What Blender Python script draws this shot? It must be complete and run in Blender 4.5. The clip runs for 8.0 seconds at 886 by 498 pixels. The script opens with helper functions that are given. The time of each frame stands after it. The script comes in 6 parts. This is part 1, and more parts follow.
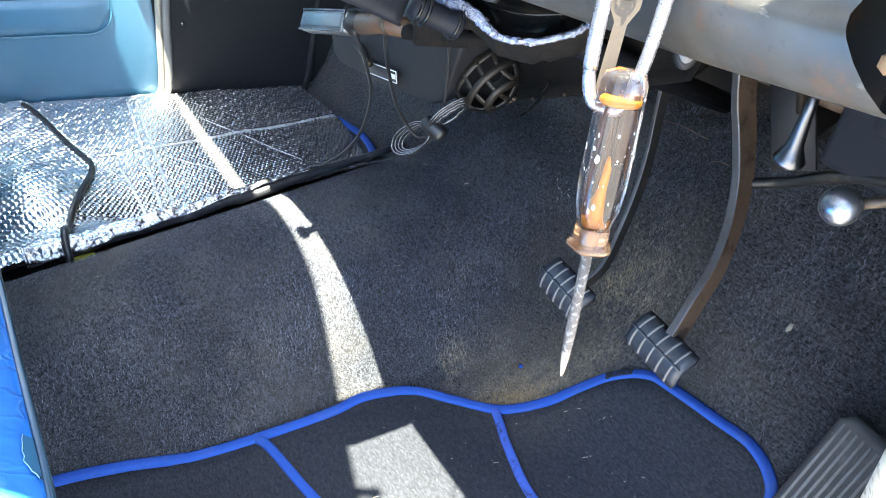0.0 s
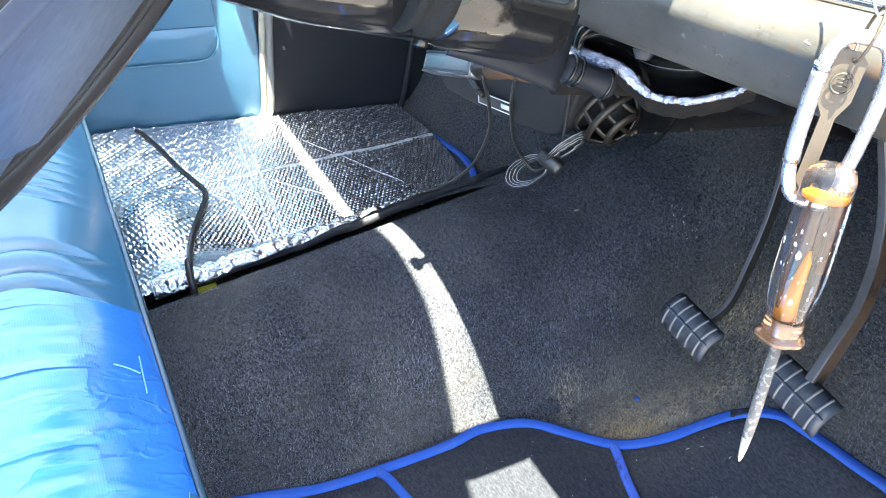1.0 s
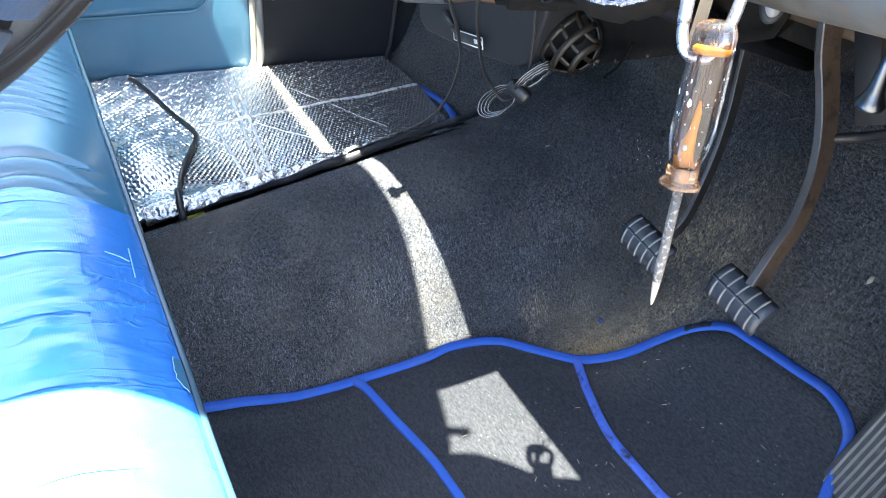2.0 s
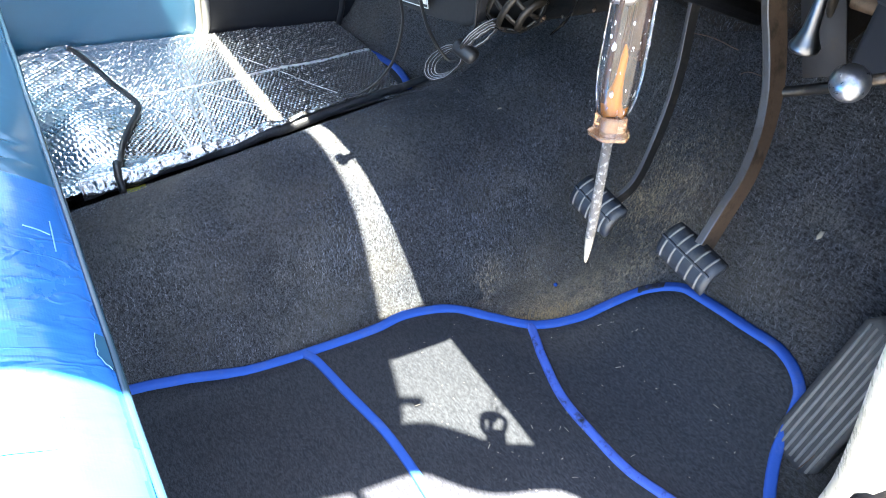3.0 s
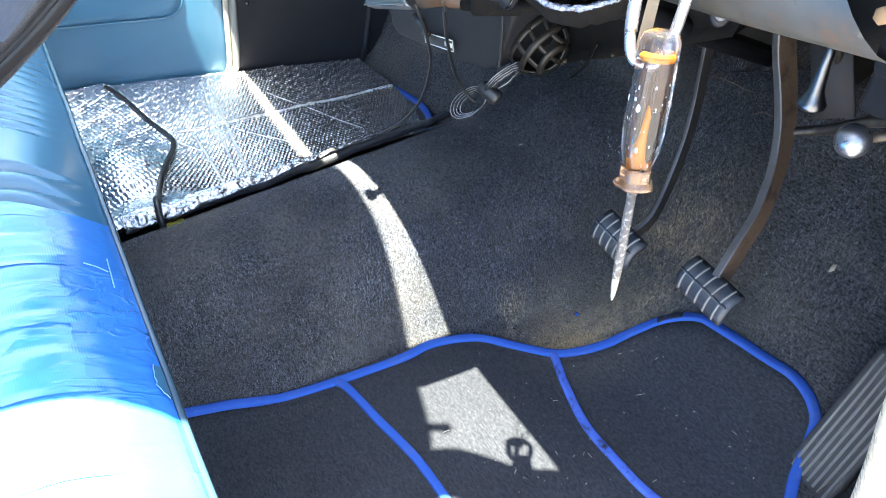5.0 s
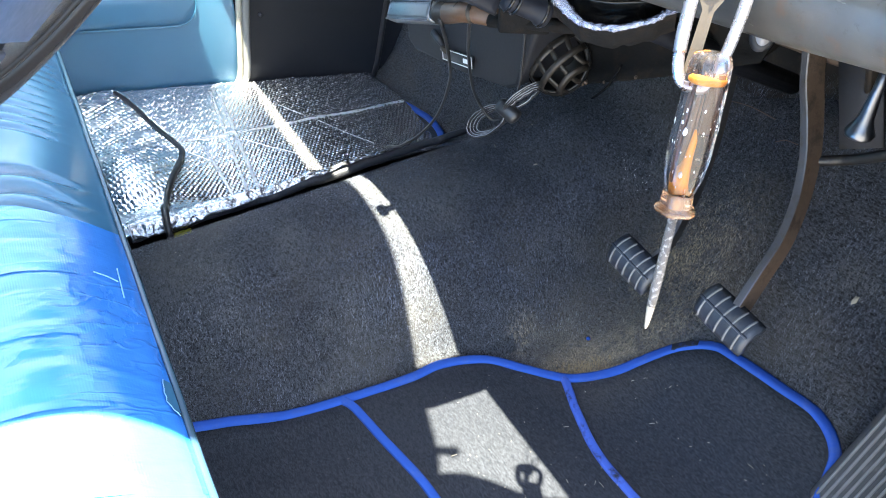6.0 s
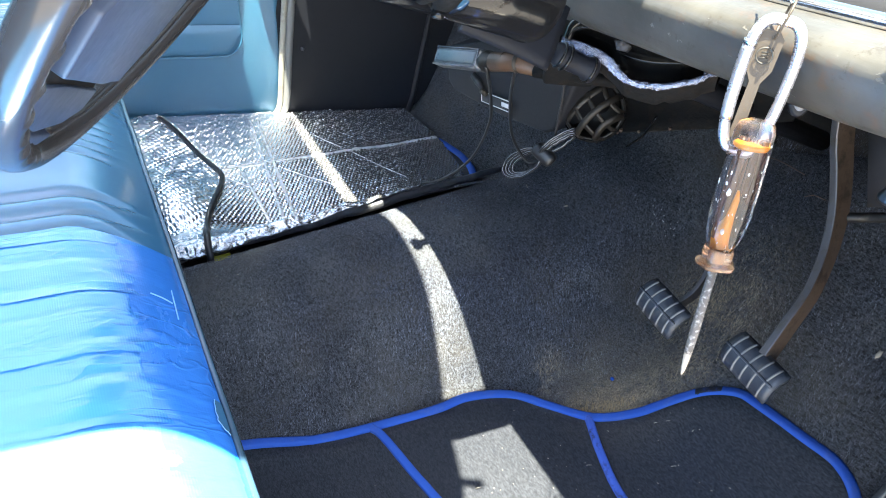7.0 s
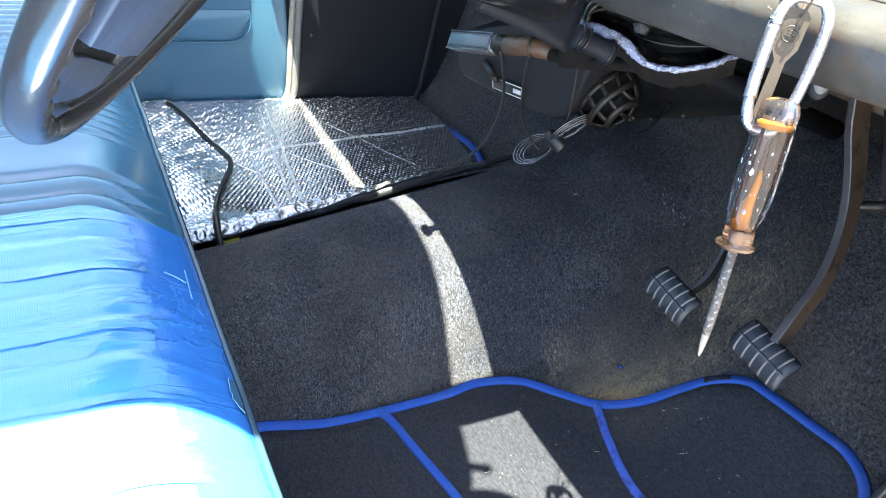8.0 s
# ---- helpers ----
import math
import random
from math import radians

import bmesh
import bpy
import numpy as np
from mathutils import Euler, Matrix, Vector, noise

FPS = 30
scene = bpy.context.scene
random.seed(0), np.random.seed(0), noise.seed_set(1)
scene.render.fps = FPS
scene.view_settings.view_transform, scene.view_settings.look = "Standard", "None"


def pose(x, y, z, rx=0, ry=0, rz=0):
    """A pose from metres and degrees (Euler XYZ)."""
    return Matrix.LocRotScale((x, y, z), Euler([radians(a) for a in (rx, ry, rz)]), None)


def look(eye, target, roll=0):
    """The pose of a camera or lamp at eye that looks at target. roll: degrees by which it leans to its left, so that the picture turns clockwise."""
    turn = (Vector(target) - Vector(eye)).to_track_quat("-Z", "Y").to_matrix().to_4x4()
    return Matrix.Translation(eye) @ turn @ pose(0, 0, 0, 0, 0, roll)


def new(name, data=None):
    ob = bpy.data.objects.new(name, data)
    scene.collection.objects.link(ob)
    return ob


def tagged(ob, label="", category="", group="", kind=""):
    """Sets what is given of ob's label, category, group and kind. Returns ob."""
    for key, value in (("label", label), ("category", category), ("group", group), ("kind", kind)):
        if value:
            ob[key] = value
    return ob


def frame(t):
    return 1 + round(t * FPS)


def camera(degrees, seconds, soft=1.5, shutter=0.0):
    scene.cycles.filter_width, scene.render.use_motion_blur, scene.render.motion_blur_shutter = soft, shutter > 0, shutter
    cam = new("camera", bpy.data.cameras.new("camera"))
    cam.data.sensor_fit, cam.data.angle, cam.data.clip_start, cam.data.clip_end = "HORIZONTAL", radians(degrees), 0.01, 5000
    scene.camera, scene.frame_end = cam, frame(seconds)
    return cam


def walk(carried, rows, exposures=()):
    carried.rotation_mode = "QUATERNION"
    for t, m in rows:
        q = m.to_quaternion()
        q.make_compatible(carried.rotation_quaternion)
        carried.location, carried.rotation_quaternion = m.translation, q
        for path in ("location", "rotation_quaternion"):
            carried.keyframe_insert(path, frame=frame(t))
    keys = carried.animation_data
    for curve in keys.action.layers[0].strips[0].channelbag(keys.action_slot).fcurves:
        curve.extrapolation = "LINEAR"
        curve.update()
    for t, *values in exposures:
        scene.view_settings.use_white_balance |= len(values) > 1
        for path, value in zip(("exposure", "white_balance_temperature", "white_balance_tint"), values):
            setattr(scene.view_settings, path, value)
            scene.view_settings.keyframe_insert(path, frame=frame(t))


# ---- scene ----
cam = camera(61.7, 8.0, soft=1.0)
PATH = [
    (0, (0.0545, 0.0413, 0.731), (0.9655, 1.3429, -0.483), 4.9),
    (0.3, (0.0498, 0.0581, 0.7355), (0.8255, 1.2442, -0.3742), 2.49),
    (0.5, (0.0447, 0.074, 0.749), (0.8785, 1.3931, -0.501), 1.7),
    (0.7, (0.0338, 0.0845, 0.7585), (0.7488, 1.2969, -0.3635), 1.29),
    (1, (0.0187, 0.1006, 0.768), (0.7648, 1.4826, -0.47), 0.5),
    (1.2, (0.0149, 0.09, 0.767), (0.6745, 1.3451, -0.3418), 0.34),
    (1.5, (0.0113, 0.0539, 0.766), (0.7536, 1.4524, -0.456), 0.7),
    (1.8, (0.0011, 0.0154, 0.7517), (0.6637, 1.253, -0.3751), 0.54),
    (2, (0.0045, 0.005, 0.746), (0.7399, 1.3588, -0.529), 0.9),
    (2.2, (0.0136, 0.0005, 0.745), (0.7602, 1.3378, -0.542), 1.4),
    (3.3, (0.041, 0.0025, 0.72), (0.8232, 1.264, -0.62), 1.1),
    (3.5, (0.0435, 0.0039, 0.719), (0.8285, 1.2605, -0.624), 1.1),
    (3.8, (0.0472, 0.0145, 0.7294), (0.7518, 1.1387, -0.487), 0.66),
    (4, (0.0443, 0.0223, 0.737), (0.8252, 1.279, -0.608), 0.3),
    (4.2, (0.0367, 0.0212, 0.736), (0.8065, 1.2944, -0.6), -0.1),
    (5.3, (0.0038, -0.0166, 0.767), (0.7669, 1.3319, -0.499), 0.5),
    (5.5, (0.0009, -0.0158, 0.762), (0.7684, 1.3377, -0.495), 1.0),
    (5.8, (0.0001, -0.0018, 0.7581), (0.7019, 1.2137, -0.3689), 1.48),
    (6, (-0.0017, 0.0129, 0.752), (0.7865, 1.3629, -0.495), 2.2),
    (6.2, (-0.0001, 0.027, 0.7519), (0.71, 1.2418, -0.3707), 2.77),
    (6.5, (-0.0125, 0.0385, 0.774), (0.7733, 1.414, -0.447), 2.7),
    (6.8, (-0.0302, 0.0261, 0.7781), (0.6638, 1.2941, -0.2946), 3.24),
    (7, (-0.0343, 0.0071, 0.775), (0.7409, 1.4206, -0.409), 3.9),
    (7.2, (-0.0387, 0.002, 0.7739), (0.6629, 1.2745, -0.2884), 4.40),
    (7.5, (-0.0427, -0.001, 0.768), (0.7415, 1.4112, -0.41), 4.8),
    (7.8, (-0.039, 0.0121, 0.7661), (0.6659, 1.2744, -0.3061), 4.77),
    (8, (-0.0467, 0.0073, 0.766), (0.7209, 1.4115, -0.433), 4.5),
]
walk(cam, [(t, look(eye, target, roll)) for t, eye, target, roll in PATH], exposures=[(0.0, 4.52, 7000, 10), (0.5, 4.58, 7000, 10), (1.0, 4.60, 7000, 10), (1.5, 4.41, 7000, 10), (2.0, 4.30, 7000, 10), (3.5, 4.60, 7000, 10), (4.0, 4.60, 7000, 10), (5.5, 4.40, 7000, 10), (6.5, 4.30, 7000, 10), (7.0, 4.12, 7000, 10), (7.5, 4.00, 7000, 10), (8.0, 4.00, 7000, 10)])

# ---- daylight ----
SUN = Vector((-0.060, -0.20, 1.0)).normalized()      # towards the sun
world = bpy.data.worlds.new("sky")
scene.world = world
world.use_nodes = True
wn = world.node_tree.nodes
sky = wn.new("ShaderNodeTexSky")
sky.sky_type = "NISHITA"
sky.sun_disc = False
sky.sun_elevation = math.asin(SUN.z)
sky.sun_rotation = math.atan2(SUN.x, SUN.y)
wn["Background"].inputs["Strength"].default_value = 0.070
world.node_tree.links.new(sky.outputs["Color"], wn["Background"].inputs["Color"])
sun_data = bpy.data.lights.new("sun", "SUN")
sun_data.energy = 5.0
sun_data.angle = radians(0.5)
sun_data.color = (1.0, 0.97, 0.925)
sun = new("sun", sun_data)
sun.matrix_world = look(SUN * 10, (0, 0, 0))


# ---- materials ----
class Nodes:
    """A node material under construction."""

    def __init__(self, name):
        self.m = bpy.data.materials.new(name)
        self.m.use_nodes = True
        self.t = self.m.node_tree
        self.b = self.t.nodes["Principled BSDF"]
        self.co = self.t.nodes.new("ShaderNodeTexCoord").outputs["Object"]

    def n(self, kind, **inputs):
        node = self.t.nodes.new(kind)
        for k, v in inputs.items():
            sock = node.inputs[int(k[1:])] if k[0] == "i" and k[1:].isdigit() else node.inputs[k.replace("_", " ")]
            if isinstance(v, bpy.types.NodeSocket):
                self.t.links.new(v, sock)
            else:
                sock.default_value = v
        return node

    def mapped(self, scale=(1, 1, 1), rot=(0, 0, 0)):
        return self.n("ShaderNodeMapping", Vector=self.co, Scale=scale, Rotation=rot).outputs[0]

    def noise(self, scale, detail=4.0, rough=0.55, vec=None, distort=0.0):
        return self.n("ShaderNodeTexNoise", Vector=vec or self.co, Scale=scale, Detail=detail, Roughness=rough, Distortion=distort).outputs[0]

    def voronoi(self, scale, vec=None, feature="F1", out=0):
        node = self.n("ShaderNodeTexVoronoi", Vector=vec or self.co, Scale=scale)
        node.feature = feature
        return node.outputs[out]

    def ramp(self, fac, *stops):
        node = self.n("ShaderNodeValToRGB", Fac=fac)
        e = node.color_ramp.elements
        while len(e) < len(stops):
            e.new(0.5)
        for el, (p, c) in zip(e, stops):
            el.position = p
            el.color = (c, c, c, 1) if isinstance(c, (int, float)) else (*c, 1)
        return node.outputs[0]

    def mix(self, fac, a, b, kind="MIX"):
        node = self.t.nodes.new("ShaderNodeMix")
        node.data_type = "RGBA"
        node.blend_type = kind
        for i, v in ((0, fac), (6, a), (7, b)):
            if isinstance(v, bpy.types.NodeSocket):
                self.t.links.new(v, node.inputs[i])
            elif i == 0:
                node.inputs[0].default_value = v
            else:
                node.inputs[i].default_value = (*v, 1) if len(v) == 3 else v
        return node.outputs[2]

    def math(self, op, a, b=0.0):
        node = self.t.nodes.new("ShaderNodeMath")
        node.operation = op
        for i, v in ((0, a), (1, b)):
            if isinstance(v, bpy.types.NodeSocket):
                self.t.links.new(v, node.inputs[i])
            else:
                node.inputs[i].default_value = v
        return node.outputs[0]

    def bump(self, height, strength, dist=0.002, normal=None):
        node = self.n("ShaderNodeBump", Height=height, Strength=strength, Distance=dist)
        if normal is not None:
            self.t.links.new(normal, node.inputs["Normal"])
        return node.outputs[0]

    def done(self, color=None, rough=None, metal=None, normal=None, **more):
        vals = dict(Base_Color=color, Roughness=rough, Metallic=metal, Normal=normal)
        vals.update(more)
        for k, v in vals.items():
            if v is None:
                continue
            sock = self.b.inputs[k.replace("_", " ")]
            if isinstance(v, bpy.types.NodeSocket):
                self.t.links.new(v, sock)
            elif isinstance(v, tuple) and len(v) == 3:
                sock.default_value = (*v, 1)
            else:
                sock.default_value = v
        return self.m


def carpet_material(name, dark, light, tan, tan_amount, relief=1.0):
    k = Nodes(name)
    fibre = k.noise(820, 3, 0.8, k.mapped((1, 0.30, 1), (0, 0, 0.5)))
    tuft = k.noise(420, 4, 0.65, k.mapped((1, 0.4, 1), (0, 0, 0.7)))
    patch = k.noise(5.5, 5, 0.6)
    col = k.mix(k.ramp(k.mix(0.45, fibre, tuft), (0.42, 0.0), (0.60, 1.0)), dark, light)
    lint = k.n("ShaderNodeVectorMath", i0=k.mapped((1, 1, 0)), i1=(0.53, 0.512, 0.0))
    lint.operation = "DISTANCE"
    lint = k.math("MULTIPLY", k.ramp(lint.outputs["Value"], (0.01, 1.6), (0.11, 0.0)), k.ramp(fibre, (0.40, 0.3), (0.58, 1.0)))
    col = k.mix(k.math("MULTIPLY", lint, tan_amount), col, (0.30, 0.245, 0.175))
    col = k.mix(k.math("MULTIPLY", k.ramp(patch, (0.48, 0.0), (0.75, 1.0)), tan_amount), col, tan)
    speck = k.ramp(k.noise(240, 2, 0.8), (0.72, 0.0), (0.80, 1.0))
    col = k.mix(k.math("MULTIPLY", speck, 0.35), col, (0.22, 0.20, 0.17))
    nrm = k.bump(fibre, 1.0, 0.0034 * relief, k.bump(tuft, 0.9, 0.004 * relief))
    return k.done(col, 0.95, 0.0, nrm, Sheen_Weight=0.06, Sheen_Roughness=0.5, Specular_IOR_Level=0.12)


M = {}
M["carpet"] = carpet_material("worn black carpet", (0.007, 0.0075, 0.010), (0.120, 0.130, 0.150), (0.135, 0.120, 0.094), 0.60)
M["mat"] = carpet_material("black mat pile", (0.017, 0.019, 0.024), (0.043, 0.047, 0.057), (0.046, 0.050, 0.059), 0.10, 0.12)


def pile_material(name, dark, light, tan, dusty):
    k = Nodes(name)
    r = k.n("ShaderNodeNewGeometry").outputs["Random Per Island"]
    patch = k.noise(6, 5, 0.62)
    worn = k.noise(15, 4, 0.65, k.mapped((1, 0.55, 1), (0, 0, 0.5)))
    col = k.mix(k.ramp(r, (0.45, 0.0), (0.85, 0.45), (1.0, 1.0)), dark, light)
    col = k.mix(k.math("MULTIPLY", k.ramp(k.noise(7, 3, 0.6), (0.42, 1.0), (0.60, 0.0)), 0.55), col, dark)
    col = k.mix(k.math("MULTIPLY", k.ramp(patch, (0.45, 0.0), (0.70, 1.0)), 0.55), col, tan)
    col = k.mix(k.math("MULTIPLY", k.ramp(worn, (0.55, 0.0), (0.72, 1.0)), 0.45), col, tan)
    tint = k.ramp(k.noise(4.2, 4, 0.6), (0.40, 0.0), (0.62, 1.0))
    col = k.mix(k.math("MULTIPLY", tint, 0.40), col, k.mix(1.0, col, (0.78, 0.92, 1.22), "MULTIPLY"))
    for at, reach, much in dusty:
        d = k.n("ShaderNodeVectorMath", i0=k.mapped((1, 1, 0)), i1=at)
        d.operation = "DISTANCE"
        dust = k.math("MULTIPLY", k.ramp(d.outputs["Value"], (0.005, 1.0), (reach, 0.0)), k.ramp(k.noise(46, 5, 0.75), (0.36, 0.0), (0.50, 1.0)))
        col = k.mix(k.math("MULTIPLY", dust, much), col, k.mix(r, (0.30, 0.24, 0.16), (0.66, 0.52, 0.33)))
    return k.done(col, 0.8, 0.0, None, Specular_IOR_Level=0.2)


M["pile"] = pile_material("loose carpet fibres", (0.022, 0.023, 0.029), (0.40, 0.43, 0.50), (0.215, 0.208, 0.190),
                          (((0.488, 0.524, 0.0), 0.034, 1.0), ((0.520, 0.512, 0.0), 0.040, 1.0), ((0.550, 0.495, 0.0), 0.060, 0.9), ((0.52, 0.545, 0.0), 0.045, 0.6), ((0.665, 0.515, 0.0), 0.10, 0.75), ((0.47, 0.585, 0.0), 0.035, 0.6), ((0.60, 0.47, 0.0), 0.05, 0.5)))
M["mat_pile"] = pile_material("short mat fibres", (0.020, 0.022, 0.028), (0.056, 0.062, 0.073), (0.047, 0.051, 0.059), ())


def plain(name, color, rough, metal=0.0, vary=0.15, scale=30, bump=0.05, dist=0.001, dirt=None, **more):
    """A plain surface with a two-scale variation of tone, gloss and relief."""
    k = Nodes(name)
    big = k.noise(scale * 0.2, 4, 0.6)
    small = k.noise(scale * 6, 4, 0.65)
    lo = tuple(c * (1 - vary) for c in color)
    hi = tuple(min(1.0, c * (1 + vary)) for c in color)
    col = k.mix(big, lo, hi)
    if dirt:
        col = k.mix(k.ramp(k.noise(scale, 6, 0.7), (0.52, 0.0), (0.66, 1.0)), col, dirt)
    rr = k.math("ADD", k.math("MULTIPLY", small, 0.18), rough - 0.09)
    return k.done(col, rr, metal, k.bump(small, bump, dist), **more)


def vinyl_material(name, color, rough, grain, crease, coat=0.0):
    k = Nodes(name)
    g = k.voronoi(900, feature="DISTANCE_TO_EDGE")
    big = k.noise(9, 4, 0.6)
    fold = k.noise(60, 3, 0.6, k.mapped((0.25, 1.6, 1)), 0.4)
    col = k.mix(big, tuple(c * 0.88 for c in color), tuple(min(1, c * 1.1) for c in color))
    nrm = k.bump(g, grain, 0.0006, k.bump(fold, crease, 0.004))
    return k.done(col, k.math("ADD", k.math("MULTIPLY", big, 0.12), rough - 0.06), 0.0, nrm, Specular_IOR_Level=1.0, Coat_Weight=coat, Coat_Roughness=0.14)


M["vinyl"] = vinyl_material("blue seat vinyl", (0.034, 0.136, 0.235), 0.23, 0.02, 0.04, 0.35)
M["door_vinyl"] = vinyl_material("blue door vinyl", (0.026, 0.140, 0.240), 0.45, 0.12, 0.04)


def tape_material(name, scuff_sheen, blue, weft, rough, coat):
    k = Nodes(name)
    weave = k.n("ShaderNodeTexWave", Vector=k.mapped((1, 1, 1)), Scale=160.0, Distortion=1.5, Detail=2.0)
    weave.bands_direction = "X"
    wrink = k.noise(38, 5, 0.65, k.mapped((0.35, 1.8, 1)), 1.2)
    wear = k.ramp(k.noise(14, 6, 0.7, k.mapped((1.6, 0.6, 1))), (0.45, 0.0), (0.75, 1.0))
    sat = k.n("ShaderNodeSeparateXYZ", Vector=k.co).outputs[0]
    # lighter blue up the cushion stands for glare, put into the colour
    worn = k.math("MULTIPLY", k.ramp(k.math("ADD", k.math("MULTIPLY", sat, -4.0), k.math("MULTIPLY", wrink, 0.25)), (0.10, 0.0), (0.40, 1.0)), scuff_sheen)
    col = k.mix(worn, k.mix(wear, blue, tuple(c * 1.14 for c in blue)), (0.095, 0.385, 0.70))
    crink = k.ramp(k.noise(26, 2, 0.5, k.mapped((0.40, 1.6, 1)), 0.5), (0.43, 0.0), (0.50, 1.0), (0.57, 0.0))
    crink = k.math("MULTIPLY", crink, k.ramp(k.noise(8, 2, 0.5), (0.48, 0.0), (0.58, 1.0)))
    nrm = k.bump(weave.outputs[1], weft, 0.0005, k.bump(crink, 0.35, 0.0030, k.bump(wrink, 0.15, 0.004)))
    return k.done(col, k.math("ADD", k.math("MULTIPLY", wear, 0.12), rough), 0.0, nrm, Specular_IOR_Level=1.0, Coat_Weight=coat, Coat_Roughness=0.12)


M["tape"] = tape_material("scuffed blue duct tape with painted glare", 0.70, (0.012, 0.165, 0.55), 0.12, 0.15, 0.7)
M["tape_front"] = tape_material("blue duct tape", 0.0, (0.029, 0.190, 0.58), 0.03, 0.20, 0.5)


def foil_material(name, tone, rough, crinkle, fine=90):
    """Bare aluminium foil: the embossing is in the mesh, the crinkles are fine relief."""
    k = Nodes(name)
    crink = k.noise(fine, 5, 0.7)
    wob = k.noise(14, 3, 0.5)
    dirt = k.ramp(k.noise(26, 5, 0.65), (0.4, 0.0), (0.8, 1.0))
    col = k.mix(dirt, tone, tuple(c * 0.74 for c in tone))
    nrm = k.bump(crink, 0.35, crinkle, k.bump(wob, 0.25, 0.008))
    return k.done(col, k.math("ADD", k.math("MULTIPLY", dirt, 0.12), rough), 0.93, nrm)


M["foil"] = foil_material("embossed foil", (0.76, 0.78, 0.83), 0.17, 0.0006)
M["foil_coarse"] = foil_material("quilted foil", (0.80, 0.82, 0.87), 0.24, 0.0007)
M["foil_smooth"] = foil_material("creased foil", (0.70, 0.72, 0.77), 0.20, 0.0022, 60)
M["seam_foil"] = plain("rubbed foil weld", (0.80, 0.82, 0.86), 0.36, 0.45, 0.06, 60, 0.2, 0.001)
M["foil_dull"] = plain("crumpled foil edge", (0.27, 0.29, 0.37), 0.20, 1.0, 0.3, 90, 0.5, 0.003, (0.07, 0.075, 0.12))
# Base tone lowered to hold the enclosed shade below the dash; brown is dirt.
M["grimy_black"] = plain("grimy black steel with shade in its tone", (0.007, 0.0068, 0.0068), 0.85, 0.0, 0.4, 40, 0.5, 0.002, (0.016, 0.011, 0.008), Specular_IOR_Level=0.12)
M["edging"] = plain("scuffed black edging", (0.036, 0.038, 0.044), 0.38, vary=0.35, bump=0.8, dist=0.003, scale=22, dirt=(0.095, 0.097, 0.105), Specular_IOR_Level=0.6)
M["piping"] = plain("blue fabric binding", (0.024, 0.088, 0.38), 0.80, vary=0.22, bump=0.5, dist=0.0012, scale=42, dirt=(0.045, 0.100, 0.34), Specular_IOR_Level=0.15)
M["binding_soot"] = plain("blackened binding", (0.010, 0.012, 0.020), 0.8, vary=0.3, bump=0.5, dist=0.0012, scale=48, dirt=(0.020, 0.050, 0.20))
M["rubber"] = plain("ribbed black rubber", (0.038, 0.046, 0.062), 0.40, vary=0.2, scale=50, bump=0.2, dirt=(0.075, 0.075, 0.075))
M["rubber_worn"] = plain("dusty black rubber", (0.044, 0.046, 0.051), 0.55, vary=0.25, scale=60, bump=0.5, dirt=(0.080, 0.080, 0.080))
M["rib_wear"] = plain("worn rubber rib", (0.20, 0.20, 0.20), 0.6, vary=0.3, scale=80)
M["arm_rust"] = plain("rusty brown steel", (0.098, 0.066, 0.047), 0.62, 0.0, 0.3, 40, 0.35, 0.001, (0.035, 0.024, 0.018))
M["arm_black"] = plain("worn black steel", (0.024, 0.024, 0.025), 0.45, 0.3, 0.3, 40, 0.3, 0.001, (0.06, 0.052, 0.044))
M["arm_edge"] = plain("rubbed steel edge", (0.070, 0.070, 0.076), 0.38, 0.3, 0.3, 60, 0.3, 0.001, (0.06, 0.055, 0.05))
M["foil_crumple"] = foil_material("crumpled foil", (0.72, 0.74, 0.79), 0.12, 0.0110, 70)


def rail_material():
    """Old cream-grey paint rubbed to grey metal, with chips, grime spots and fine scratches."""
    k = Nodes("worn cream grey paint")
    big = k.noise(9, 5, 0.65)
    spots = k.ramp(k.noise(70, 5, 0.75), (0.57, 0.0), (0.66, 1.0))
    chips = k.ramp(k.noise(120, 3, 0.75, k.mapped((1, 0.5, 1))), (0.66, 0.0), (0.72, 1.0))
    scratch = k.noise(240, 3, 0.7, k.mapped((1, 0.10, 1)))
    col = k.mix(k.ramp(big, (0.35, 0.0), (0.65, 1.0)), (0.028, 0.027, 0.025), (0.062, 0.060, 0.055))
    col = k.mix(k.math("MULTIPLY", spots, 0.7), col, (0.030, 0.024, 0.018))
    col = k.mix(k.math("MULTIPLY", chips, 0.5), col, (0.15, 0.145, 0.13))
    col = k.mix(k.math("MULTIPLY", k.ramp(k.noise(26, 5, 0.7), (0.57, 0.0), (0.66, 1.0)), 0.6), col, (0.075, 0.040, 0.022))
    stain = k.n("ShaderNodeVectorMath", i0=k.co, i1=(0.345, 0.192, 0.610))
    stain.operation = "DISTANCE"
    stain = k.math("MULTIPLY", k.ramp(stain.outputs["Value"], (0.002, 0.8), (0.014, 0.0)), k.ramp(k.noise(190, 6, 0.75), (0.47, 0.0), (0.57, 1.0)))
    col = k.mix(stain, col, (0.095, 0.050, 0.028))
    rough = k.math("ADD", k.math("MULTIPLY", scratch, 0.25), 0.24)
    return k.done(col, rough, 0.0, k.bump(chips, 0.4, 0.0008, k.bump(scratch, 0.25, 0.0006, k.bump(big, 0.3, 0.004))))


